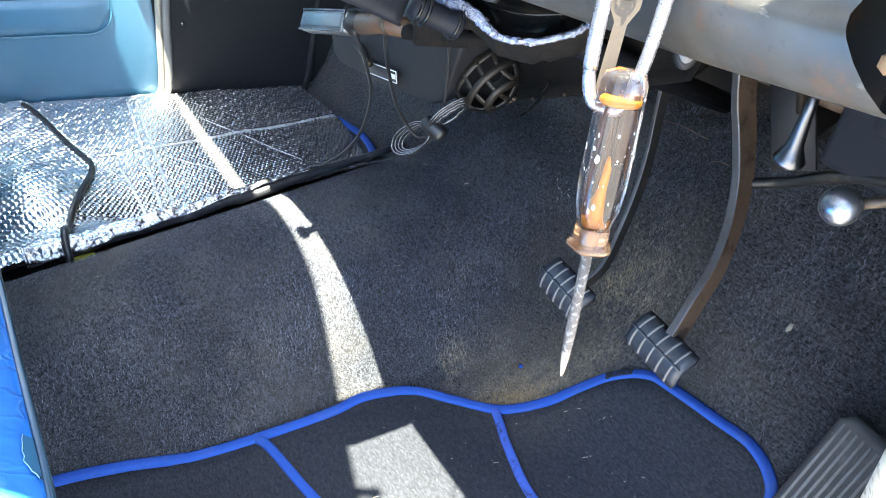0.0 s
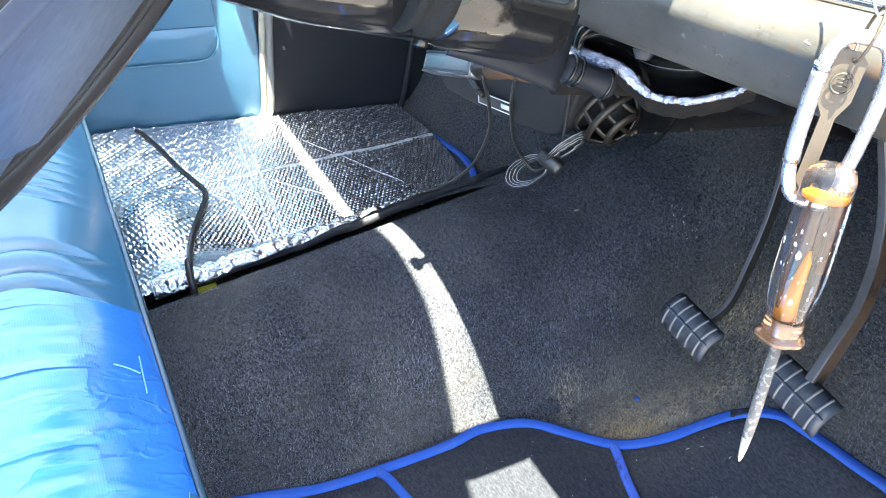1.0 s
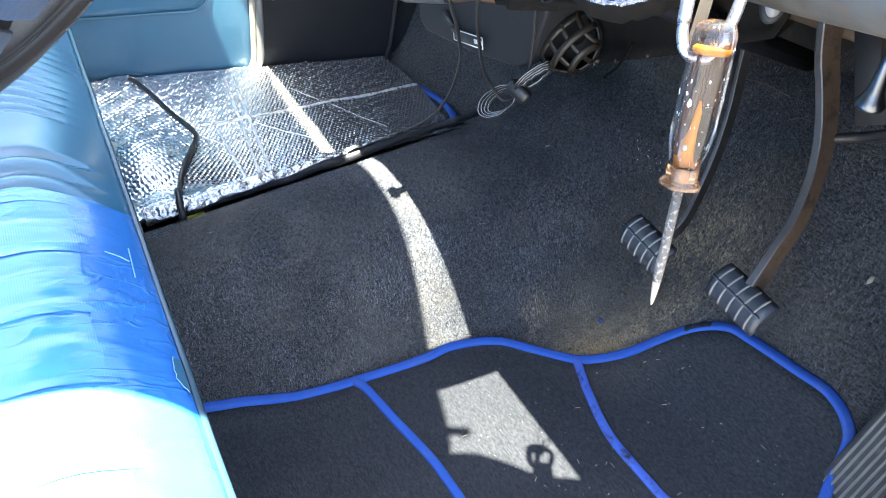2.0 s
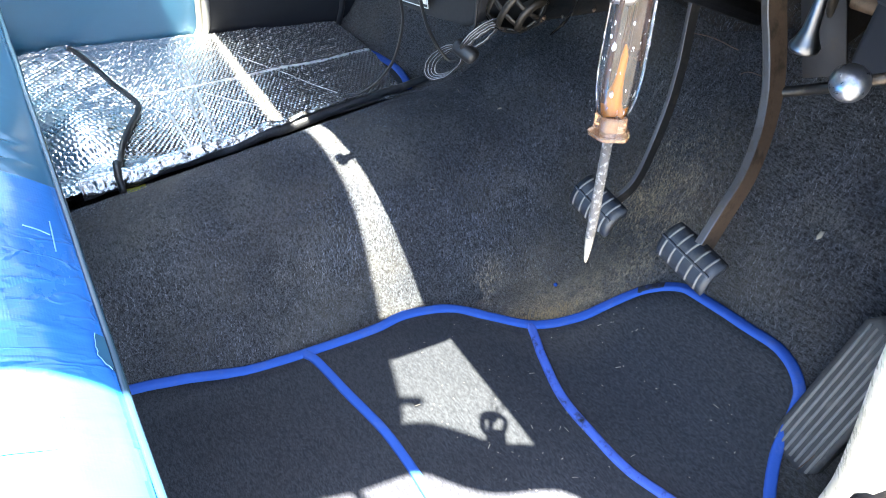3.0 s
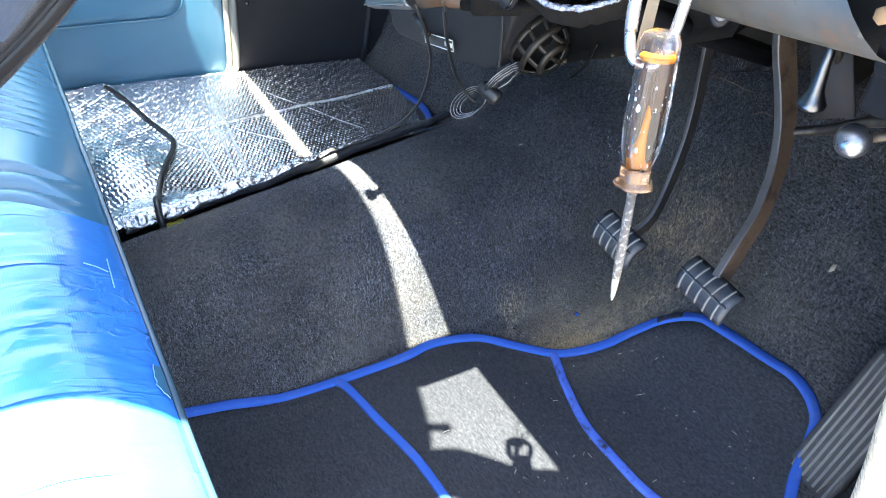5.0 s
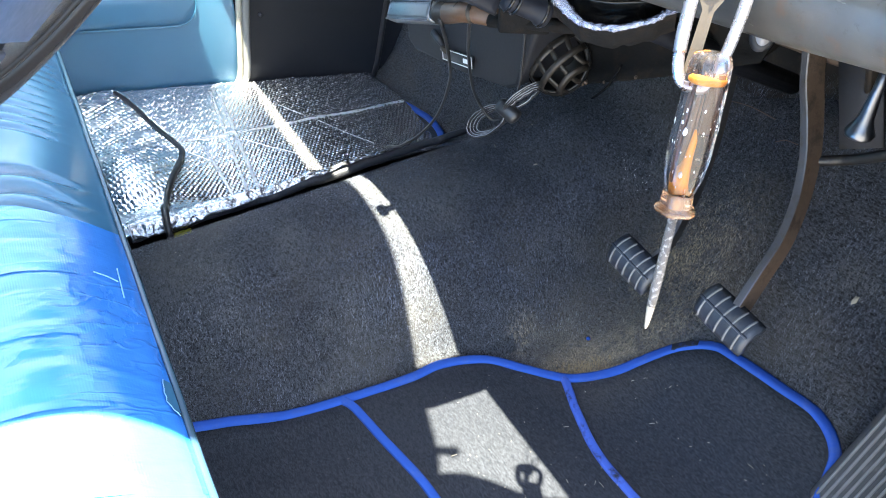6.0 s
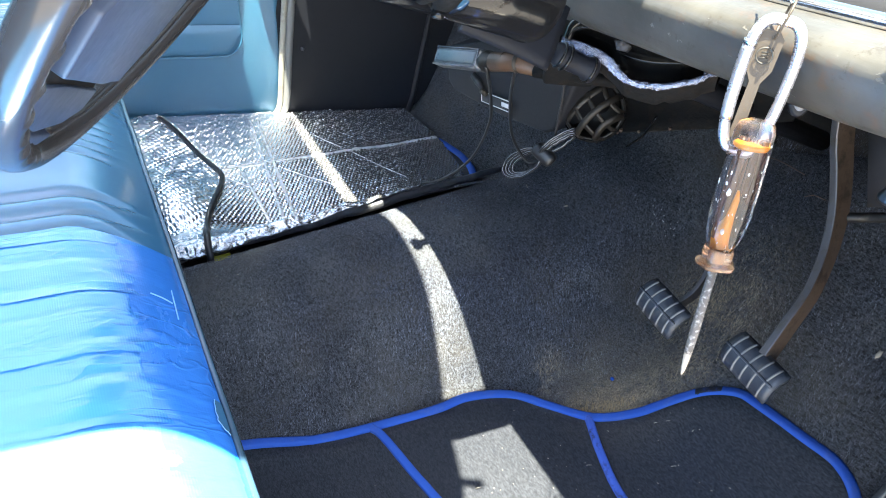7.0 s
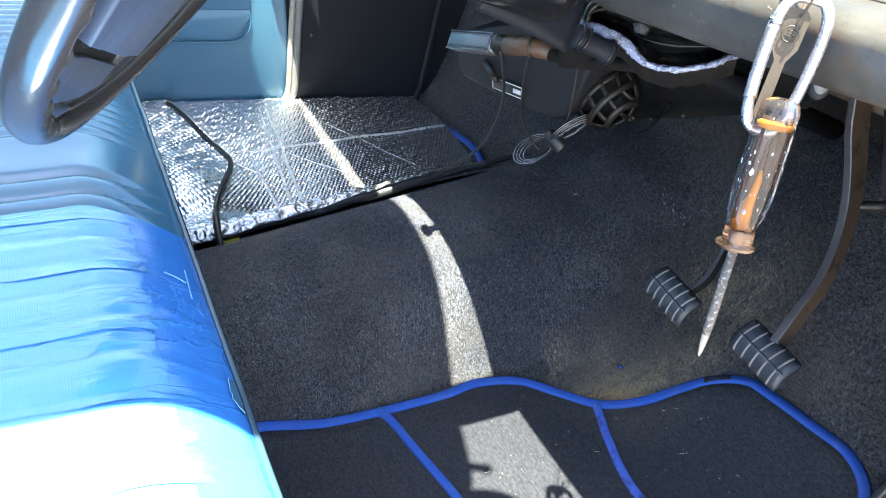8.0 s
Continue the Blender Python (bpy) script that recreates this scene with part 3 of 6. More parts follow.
def build_passenger_side():
    # door skin
    door = thing("door_passenger", side_point(-0.5, 0.0), "closed passenger door with padded blue vinyl trim", "car door", kind="structure")
    bm = bmesh.new()
    add_box(bm, Matrix.Translation(side_point(-0.592, 0.31, 0.032)) @ pose(0, 0, 0, 0, 0, -15), (1.20, 0.06, 0.62), 0.012, 2)
    part("trim_panel", bm, "door_vinyl", door)
    # two padded bands with a rounded lower corner

    def pad(z0, z1, corner, depth, end=-0.070):
        rows = []
        for i in range(33):
            a = -1.10 + (1.10 + end) * i / 32
            lo = z0
            if corner and a > end - corner:
                q = (a - (end - corner)) / corner
                lo = z0 + corner * (1 - math.sqrt(max(0.0, 1 - q * q)))
            row = []
            for j in range(9):
                v = j / 8
                edge = min(1.0, 5 * min(v, 1 - v)) ** 0.6 * min(1.0, 12 * (end - a) / 1.0 + 0.05) ** 0.5
                row.append(side_point(a, lo + (z1 - lo) * v, -0.001 - depth * max(0.0, edge)))
            rows.append(row)
        b = bmesh.new()
        add_grid(b, rows)
        return b

    part("lower_pad", pad(0.168, 0.231, 0.045, 0.007), "door_vinyl", door)
    part("upper_pad", pad(0.233, 0.56, 0.0, 0.009), "door_vinyl", door)
    bm = bmesh.new()
    seam = [side_point(-1.10 + 0.985 * i / 20, 0.165, -0.003) for i in range(21)]
    seam += [side_point(-0.115 + 0.045 * math.sin(t), 0.210 - 0.045 * math.cos(t), -0.003) for t in [math.pi / 2 * i / 12 for i in range(1, 13)]]
    seam += [side_point(-0.070, 0.21 + 0.35 * i / 10, -0.003) for i in range(1, 11)]
    add_tube(bm, seam, 0.0022, 6)
    part("seam", bm, "door_vinyl", door)
    # frame strips between door and kick panel, rounded at the foot
    frame_ob = thing("trim_door_frame", side_point(-0.01, 0.0), "worn cream and grey door frame edge with seal", "door frame", kind="structure")
    path = [side_point(-0.030, 0.024, -0.004), side_point(-0.016, 0.034, -0.004), side_point(-0.006, 0.055, -0.004), side_point(0.0, 0.10, -0.004), side_point(0.008, 0.18, -0.004), side_point(0.022, 0.30, -0.004), side_point(0.045, 0.50, -0.004), side_point(0.07, 0.66, 0.0)]
    bm = bmesh.new()
    add_tube(bm, spline(path, 40), 0.0062, 8)
    part("edge_strip", bm, "frame_cream", frame_ob, "cream painted edge")
    bm = bmesh.new()
    add_tube(bm, [p + KICK * 0.013 + KICK_OUT * 0.003 for p in spline(path, 40)], 0.0085, 8)
    part("seal", bm, "seal", frame_ob, "grey rubber seal")
    bm = bmesh.new()
    add_plate(bm, [side_point(0.009, 0.0, 0.030), side_point(0.009, 0.66, 0.030), side_point(0.14, 0.66, 0.030), side_point(0.14, 0.0, 0.030)], -0.006)
    part("jamb", bm, "frame_cream", frame_ob)
    # black kick panel
    kick = thing("kick_panel", side_point(0.14, 0.0), "black board kick panel beside the passenger footwell", "kick panel", kind="structure")
    bm = bmesh.new()
    add_plate(bm, [side_point(-0.03, 0.0, 0.004), side_point(-0.02, 0.06, 0.004), side_point(0.0, 0.25, 0.004), side_point(0.085, 0.66, 0.004), side_point(0.46, 0.66, 0.004), side_point(0.46, 0.0, 0.004)], -0.02)
    part("board", bm, "black_trim", kick, smooth=False)
    bm = bmesh.new()
    add_lathe(bm, Matrix.Translation(side_point(0.050, 0.176, 0.004)) @ KICK_OUT.to_track_quat("-Z", "Y").to_matrix().to_4x4(), [(0.0045, 0.0), (0.0045, 0.001), (0.003, 0.0026), (0.001, 0.003)], 12)
    part("screw", bm, "grey_chrome", kick, "small steel screw")
    bm = bmesh.new()
    add_tube(bm, [side_point(0.274, 0.02, -0.004), side_point(0.285, 0.06, -0.004), side_point(0.318, 0.25, -0.004), side_point(0.36, 0.48, -0.004)], 0.006, 8)
    part("corner_bead", bm, "black_plastic", kick)


build_passenger_side()

# ground outside
bm = bmesh.new()
add_grid(bm, [[(x, y, -0.32) for y in (-600, -8, -2, 0, 1, 3, 8, 600)] for x in (-600, -8, -2, 0, 1, 3, 8, 600)])
tagged(part("ground", bm, "asphalt"), "pale concrete driveway under and beside the car", "ground", kind="structure")


# ---- bench seat ----
def build_seat():
    ob = thing("bench_seat", (-0.25, 0.75, 0.0), "blue vinyl bench seat patched with blue duct tape", "car seat")
    Y0, Y1 = 0.14, 1.40

    def edge_x(y):
        return 0.012

    def pleat(y):
        """Fore and aft channels in the cushion."""
        return abs(math.sin((y - 0.15 + 0.010 * math.sin(y * 11)) / 0.046 * math.pi)) ** 0.6

    def bow(u):
        """How far the channels bend towards the driver at the rolled front."""
        return 0.020 * (1 - smoothstep(0.0, 0.09, u))

    def channel(u, y):
        """Depth below the crown: two full pleats beside the tape, a plain field, then narrow tucks."""
        w = y + bow(u)
        if w < 0.770:
            return -0.0105 * (1 - abs(math.sin(math.pi * (w - 0.698) / 0.036)) ** 0.5)
        if w < 0.872:
            return -0.0105 * (1 - smoothstep(0.0, 0.012, w - 0.770)) - 0.003 * (1 - smoothstep(0.0, 0.012, 0.872 - w))
        return -0.0040 * (1 - abs(math.sin(math.pi * (w - 0.872) / 0.0235)) ** 0.6)

    def top(u, y):
        """u: distance behind the front edge; the cushion crowns and rolls over at the front."""
        roll = 1 - (1 - min(u / 0.095, 1.0)) ** 1.75
        return 0.288 + 0.050 * roll + 0.016 * smoothstep(0.03, 0.30, u)

    us = [0.0, 0.004, 0.01, 0.018, 0.023, 0.028, 0.034, 0.04, 0.045, 0.05, 0.055, 0.06, 0.07, 0.08, 0.09, 0.1, 0.12, 0.14, 0.16, 0.2, 0.26, 0.34, 0.44, 0.54]
    ny = 560
    rows = []
    for j in range(ny + 1):
        y = Y0 + (Y1 - Y0) * j / ny
        row = []
        for u in us:
            z = top(u, y)
            z += (channel(u, y) * smoothstep(0.008, 0.075, u) if y + bow(u) > 0.690 else -0.004) + 0.004 * noise.noise(Vector((u * 9, y * 14, 3.1))) * smoothstep(0.01, 0.06, u)
            row.append((edge_x(y) - u, y, z))
        rows.append(row)
    bm = bmesh.new()
    add_grid(bm, rows)
    part("cushion", bm, "vinyl", ob)
    # duct tape strips laid over the driver's half, each a little proud of the cushion
    def fold_y(u):
        """A pinched crease running aslant over the strips."""
        return 0.515 - 0.22 * u + 0.012 * math.sin(u * 42)

    rng = random.Random(4)
    start = 0.145
    k = 0
    while start < 0.675:
        wide = 0.048 + 0.01 * rng.random()
        skew = rng.uniform(-0.008, 0.008)
        lift = 0.0016 + 0.0011 * (k % 2)
        rows = []
        nj = 18
        for j in range(nj + 1):
            row = []
            v = j / nj
            for i in range(34):
                u = 0.0005 + 0.46 * (i / 33) ** 1.5
                y = min(start + wide * v + skew * u / 0.3 + 0.002 * noise.noise(Vector((u * 30, k * 7.0, 0))), 0.697 - bow(u) + 0.003 * noise.noise(Vector((u * 22, 5.0, 0))))
                z = top(u, y) + 0.45 * 0.006 * smoothstep(0.02, 0.10, u) * (pleat(y) - 0.7) + 0.004 * noise.noise(Vector((u * 9, y * 14, 3.1))) * smoothstep(0.01, 0.06, u)
                wr = noise.noise(Vector((u * 16, y * 85, 1.0 + k))) * 0.0009 + max(0.0, noise.noise(Vector((u * 10 + k, y * 40, 8.0)))) * 0.0016
                wr += 0.0024 * max(0.0, 1 - abs(y - fold_y(u)) / 0.004) + 0.0018 * max(0.0, 1 - abs(y - 0.47 - 0.16 * u - 0.02 * math.sin(u * 30)) / 0.0035)
                row.append((edge_x(y) - u - 0.0005, y, z + lift + max(-0.0012, wr) * smoothstep(0.0, 0.05, u)))
            rows.append(row)
        bm = bmesh.new()
        add_grid(bm, rows)
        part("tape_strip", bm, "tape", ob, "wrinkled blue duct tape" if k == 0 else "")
        start += wide * 0.76
        k += 1
    # one long strip along the rolled front, over the ends of the others
    rows = []
    for j in range(161):
        y = 0.145 + 0.531 * j / 160
        reach = 0.050 + 0.004 * noise.noise(Vector((y * 9, 2.0, 0))) + 0.002 * noise.noise(Vector((y * 60, 7.0, 0)))
        row = []
        for i in range(15):
            u = 0.0006 + reach * i / 14
            crease = 0.0012 * max(0.0, 1 - abs(y - 0.452 - 0.30 * u) / 0.004) + 0.0010 * max(0.0, 1 - abs(y - 0.372 + 0.2 * u) / 0.003)
            z = top(u, y) + 0.45 * 0.006 * smoothstep(0.02, 0.10, u) * (pleat(y) - 0.7) + 0.004 * noise.noise(Vector((u * 9, y * 14, 3.1))) * smoothstep(0.01, 0.06, u)
            row.append((edge_x(y) - u - 0.0002, y, z + 0.0034 * smoothstep(0.0, 0.006, u) - 0.0010 * smoothstep(0.6, 1.0, i / 14) + crease + 0.0005 * noise.noise(Vector((u * 40, y * 50, 6)))))
        rows.append(row)
    bm = bmesh.new()
    add_grid(bm, rows)
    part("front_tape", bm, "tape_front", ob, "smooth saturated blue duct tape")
    # torn corner of that strip with its pale ragged edge
    tear = [(0.0052, 0.459), (0.0062, 0.454), (0.0066, 0.448), (0.0074, 0.443), (0.0068, 0.438), (0.0078, 0.4335), (0.0058, 0.429), (0.0046, 0.4245), (0.0028, 0.4225), (0.0016, 0.419)]
    bm = bmesh.new()
    add_tube(bm, [(edge_x(y) - u, y, top(u, y) + 0.0060) for u, y in tear], 0.00032, 5)
    part("torn_edge", bm, "tape_scratch", ob, "pale torn edge of the tape")
    bm = bmesh.new()
    add_grid(bm, [[(edge_x(y) - u, y, top(u, y) + 0.0056) for u, y in tear], [(edge_x(y) - 0.0006, y, top(0.0006, y) + 0.0030) for u, y in tear]])
    part("bare_patch", bm, "vinyl", ob, "bare vinyl where the tape is torn")
    # pale scratches on the rolled front
    for pts in ([(-0.0002, 0.6069, 0.3048), (-0.0010, 0.585, 0.3053), (-0.0019, 0.5611, 0.3062)], [(-0.0194, 0.5916, 0.3200), (-0.010, 0.588, 0.3136), (-0.0026, 0.5843, 0.3072)]):
        bm = bmesh.new()
        add_tube(bm, spline(pts, 12), 0.0006, 5)
        part("scratch", bm, "tape_scratch", ob, "pale scratch in the tape")
    # front piping and the apron below it
    bm = bmesh.new()
    add_tube(bm, [(0.014 + 0.0012 * noise.noise(Vector((y * 12, 0, 0))), y, 0.290) for y in [Y0 + (Y1 - Y0) * i / 80 for i in range(81)]], 0.0030, 10)
    part("piping", bm, "seat_piping", ob, "dark teal vinyl piping")
    bm = bmesh.new()
    rows = []
    for z, x in ((0.288, 0.012), (0.26, 0.010), (0.20, -0.004), (0.12, -0.03), (0.03, -0.06)):
        rows.append([(x, Y0 + (Y1 - Y0) * i / 40, z) for i in range(41)])
    add_grid(bm, rows)
    part("apron", bm, "vinyl", ob)
    bm = bmesh.new()
    add_box(bm, pose(-0.27, (Y0 + Y1) / 2, 0.13), (0.46, Y1 - Y0 - 0.02, 0.22), 0.02)
    part("base", bm, "black_trim", ob)
    # backrest
    bm = bmesh.new()
    rows = []
    for s in range(13):
        v = s / 12
        rows.append([(-0.50 - 0.16 * v + 0.012 * (pleat(y) - 0.5) * (0 < s < 12), y, 0.33 + 0.50 * v) for y in [Y0 + (Y1 - Y0) * i / 160 for i in range(161)]])
    rows.append([(p[0] - 0.10, p[1], p[2] - 0.01) for p in rows[-1]])
    rows.append([(p[0], p[1], 0.30) for p in rows[-1]])
    add_grid(bm, rows)
    part("backrest", bm, "vinyl", ob)
    return ob


build_seat()


# ---- driver's floor mat ----
def on_floor(x, y, lift):
    return Vector((x, y, max(0.0, ground(x, y)) + lift))


def ribbon(bm, path, width, high, lift):
    """A flat woven binding laid along a floor path of (x, y), its edges turned down."""
    pts = [on_floor(x, y, lift) for x, y in path]
    rows = []
    for i, p in enumerate(pts):
        d = pts[min(i + 1, len(pts) - 1)] - pts[max(i - 1, 0)]
        s = Vector((-d.y, d.x, 0)).normalized()
        w = width / 2 * (1 + 0.05 * noise.noise(Vector((i * 0.35, width * 90, 0))))
        z = 0.0006 * noise.noise(Vector((i * 0.5, 3.0, width * 50)))
        rows.append([p + s * (w * a) + Vector((0, 0, high * b + z)) for a, b in ((-1.03, -1.6), (-1.0, 0.1), (-0.88, 0.75), (-0.4, 0.95), (0.4, 0.95), (0.88, 0.75), (1.0, 0.1), (1.03, -1.6))])
    add_grid(bm, rows)


def build_mat():
    ob = thing("floor_mat", (0.25, 0.35, 0.0), "black carpet floor mat with bright blue bound edges", "floor mat")
    far = spline([(-0.30, 0.655, 0), (-0.15, 0.650, 0), (-0.008, 0.638, 0), (0.061, 0.629, 0), (0.123, 0.618, 0), (0.190, 0.608, 0), (0.295, 0.600, 0), (0.346, 0.602, 0), (0.403, 0.583, 0), (0.441, 0.545, 0),
                  (0.483, 0.503, 0), (0.529, 0.479, 0), (0.565, 0.460, 0), (0.594, 0.437, 0), (0.614, 0.406, 0), (0.620, 0.377, 0), (0.625, 0.314, 0), (0.628, 0.263, 0),
                  (0.617, 0.225, 0), (0.595, 0.209, 0), (0.571, 0.196, 0), (0.538, 0.165, 0), (0.52, 0.135, 0)], 150)
    near = [Vector((-0.30 + 0.82 * i / 149, 0.125, 0)) for i in range(150)]
    rows = []
    for a, b in zip(far, near):
        rows.append([on_floor(*(a.lerp(b, j / 24)).xy, 0.006 + 0.0012 * noise.noise(Vector((a.x * 8, j * 0.4, 2)))) for j in range(25)])
    bm = bmesh.new()
    add_grid(bm, rows)
    pile = part("carpet_face", bm, "mat", ob)
    sol = pile.modifiers.new("thickness", "SOLIDIFY")
    sol.thickness, sol.offset = 0.006, 1
    bm = bmesh.new()
    ribbon(bm, [(p.x, p.y) for p in far], 0.0120, 0.0024, 0.0085)
    part("binding", bm, "piping", ob, "bright blue fabric binding")
    bm = bmesh.new()
    ribbon(bm, [(p.x, p.y) for p in spline([(0.5905, 0.4405, 0), (0.597, 0.4335, 0), (0.603, 0.4255, 0), (0.608, 0.4175, 0)], 14)], 0.0110, 0.0025, 0.0090)
    part("worn_binding", bm, "binding_soot", ob, "blackened worn stretch of the binding")
    for pts in ([(0.205, 0.606), (0.214, 0.585), (0.226, 0.522), (0.239, 0.459), (0.243, 0.414), (0.244, 0.377), (0.243, 0.30), (0.24, 0.13)],
                [(0.480, 0.505), (0.470, 0.478), (0.461, 0.453), (0.445, 0.392), (0.444, 0.328), (0.448, 0.276), (0.465, 0.219), (0.485, 0.13)]):
        bm = bmesh.new()
        ribbon(bm, [(p.x, p.y) for p in spline([(*q, 0) for q in pts], 50)], 0.0106, 0.0020, 0.0090)
        part("cross_binding", bm, "piping_dirty" if pts[0][0] > 0.4 else "piping", ob, "grimy blue binding" if pts[0][0] > 0.4 else "")
    return ob


build_mat()


# ---- foil mat in the passenger well ----
def foil_z(x, y):
    """Height of the foil sheets, for one place or for arrays of them."""
    def step(a, b, v):
        u = np.clip((v - a) / (b - a), 0.0, 1.0)
        return u * u * (3 - 2 * u)
    z = 0.036 + 0.062 * (1 - step(0.955, 1.065, y))
    z = z + 0.050 * np.exp(-((x - 0.06) / 0.085) ** 2 - ((y - 1.12) / 0.16) ** 2) * step(0.96, 1.08, y)
    return z + 0.0011 * np.sin(23 * x + 9 * y + 0.7) * np.sin(19 * y - 7 * x) + 0.0008 * np.sin(41 * x - 33 * y)


def dimples(u, v, pitch, seed):
    """Raised pimples in a honeycomb of that pitch, each of its own height, from 0 to 1."""
    best = np.full(u.shape, 9.0)
    amp = np.ones(u.shape)
    for ou, ov in ((0.0, 0.0), (0.5, 0.866)):
        iu, iv = np.round(u / pitch - ou), np.round((v / pitch - ov) / 1.732)
        du, dv = u - (iu + ou) * pitch, v - (iv * 1.732 + ov) * pitch
        d = np.hypot(du, dv) / pitch
        rnd = np.modf(np.abs(np.sin(iu * 12.9898 + iv * 78.233 + ou * 37.7 + seed) * 43758.5453))[0]
        near = d < best
        best = np.where(near, d, best)
        amp = np.where(near, 0.55 + 0.65 * rnd, amp)
    return amp * np.clip(1 - (best / 0.47) ** 2, 0, 1) ** 0.8


def part_grid(name, x, y, z, material, parent, label=""):
    """A large sheet from three arrays of equal shape, as one mesh part."""
    n, m = x.shape
    idx = np.arange(n * m).reshape(n, m)
    faces = np.stack([idx[:-1, :-1], idx[1:, :-1], idx[1:, 1:], idx[:-1, 1:]], -1).reshape(-1, 4)
    me = bpy.data.meshes.new(name)
    me.from_pydata(np.stack([x, y, z], -1).reshape(-1, 3).tolist(), [], faces.tolist())
    me.polygons.foreach_set("use_smooth", [True] * len(faces))
    me.materials.append(M[material])
    ob = new(name, me)
    ob.parent = parent
    ob.matrix_parent_inverse = parent.matrix_world.inverted()
    if label:
        ob["label"] = label
    return ob


def build_foil():
    ob = thing("foil_mat", (0.30, 1.20, 0.0), "silver embossed foil insulation mat on the passenger floor", "insulation mat")

    # flap along the rolled edge, embossed and rumpled
    x = 0.03 + 0.56 * np.linspace(0.0, 1.0, 420)[:, None] + np.zeros((1, 90))
    y = 0.952 + 0.02 * x + (1.066 - 0.952 - 0.02 * x) * np.linspace(0.0, 1.0, 90)[None, :]
    z = foil_z(x, y) + 0.002 + 0.0010 * dimples(x, y, 0.0080, 3.0)
    z = z + 0.0014 * np.abs(np.sin(70 * x + 40 * y + 1.5 * np.sin(33 * y))) * np.abs(np.sin(61 * y - 27 * x + 1.2 * np.sin(48 * x)))
    part_grid("inner_flap", x, y, z, "foil_smooth", ob, "rumpled foil flap")
    # the main sheet, embossed all over
    jj = np.linspace(0.0, 1.0, 380)[None, :]
    end = np.interp(jj, (0.0, 0.25, 0.5, 1.0), (0.588, 0.606, 0.616, 0.607))
    x = 0.02 + (end - 0.02) * np.linspace(0.0, 1.0, 470)[:, None]
    y = 1.050 + (1.567 - 0.268 * x - 1.050) * jj
    z = foil_z(x, y)
    part_grid("main_sheet", x, y, z + 0.0018 * dimples(x + 0.002 * np.sin(9 * y) + 0.0007 * np.sin(830 * x) * np.sin(710 * y), y + 0.0007 * np.sin(770 * y + 640 * x), 0.0076, 1.0), "foil", ob)
    part_grid("main_backing", x[::20, ::20], y[::20, ::20], z[::20, ::20] - 0.006, "wire", ob, "black foam backing")
    # the rear sheet, quilted in coarser scales and trimmed along the black bead
    edge = ((0.90, 0.080), (0.998, 0.089), (1.044, 0.098), (1.085, 0.113), (1.132, 0.131), (1.189, 0.152), (1.228, 0.1606), (1.256, 0.156), (1.304, 0.144), (1.404, 0.126), (1.477, 0.110), (1.60, 0.085))
    x = -0.22 + 0.345 * np.linspace(0.0, 1.0, 300)[:, None]
    y = 0.93 + 0.05 * x + (np.minimum(1.567 - 0.268 * x, 1.536) - 0.93 - 0.05 * x) * np.linspace(0.0, 1.0, 420)[None, :]
    x = -0.22 + (np.interp(y, [e[0] for e in edge], [e[1] for e in edge]) + 0.22) * np.linspace(0.0, 1.0, 300)[:, None]
    z = foil_z(x, y) + 0.008
    u = 0.82 * x + 0.57 * y + 0.005 * np.sin(17 * y) + 0.003 * np.sin(31 * x)
    v = -0.57 * x + 0.82 * y + 0.005 * np.sin(19 * x + 2)
    part_grid("rear_sheet", x, y, z + 0.0020 * dimples(u + 0.0012 * np.sin(410 * v), 0.62 * v + 0.0008 * np.sin(520 * u), 0.0088, 5.0) + 0.0006 * np.sin(60 * u) * np.sin(47 * v), "foil_coarse", ob)
    part_grid("rear_backing", x[::20, ::20], y[::20, ::20], z[::20, ::20] - 0.006, "wire", ob, "black foam backing")
    # raised welded seams
    for a, b, w in (((0.286, 1.456), (0.250, 1.070), 0.0030), ((0.272, 1.460), (0.230, 1.070), 0.0030), ((0.203, 1.252), (0.205, 1.070), 0.0030), ((0.178, 1.277), (0.613, 1.250), 0.0050), ((0.376, 1.353), (0.488, 1.122), 0.0003), ((0.280, 1.239), (0.354, 1.142), 0.0005), ((0.172, 1.234), (0.207, 1.183), 0.0005)):
        bm = bmesh.new()
        add_tube(bm, [(a[0] + (b[0] - a[0]) * i / 60, a[1] + (b[1] - a[1]) * i / 60, foil_z(a[0] + (b[0] - a[0]) * i / 60, a[1] + (b[1] - a[1]) * i / 60) + 0.0012) for i in range(61)], [w * (0.8 + 0.5 * noise.noise(Vector((i * 0.9, w * 900, 0)))) for i in range(61)], 8, 0.12 if w > 0.002 else 0.6)
        part("seam", bm, "seam_foil", ob)
    bm = bmesh.new()
    add_tube(bm, [(0.130 - 0.125 * i / 30, 1.383, foil_z(0.130 - 0.125 * i / 30, 1.383) + 0.0096) for i in range(31)], [0.0028 * (0.8 + 0.5 * noise.noise(Vector((i * 0.9, 5.0, 0)))) for i in range(31)], 8, 0.15)
    part("seam", bm, "seam_foil", ob)
    # rolled front edge: black binding with foil folded over its rear half
    line = [(0.03 + 0.58 * i / 60, 0.945 + 0.03 * i / 60 + 0.002 * noise.noise(Vector((i * 0.3, 0, 0))), 0.100 + 0.004 * noise.noise(Vector((i * 0.2, 4, 0))) + 0.012 * smoothstep(20, 60, i)) for i in range(61)]
    bm = bmesh.new()
    add_tube(bm, line, [0.0125 - 0.0070 * i / 60 + 0.0010 * noise.noise(Vector((i * 0.45, 7, 1))) for i in range(61)], 12)
    part("rolled_edge", bm, "edging", ob, "scuffed black rolled edge")
    bm = bmesh.new()
    rows = []
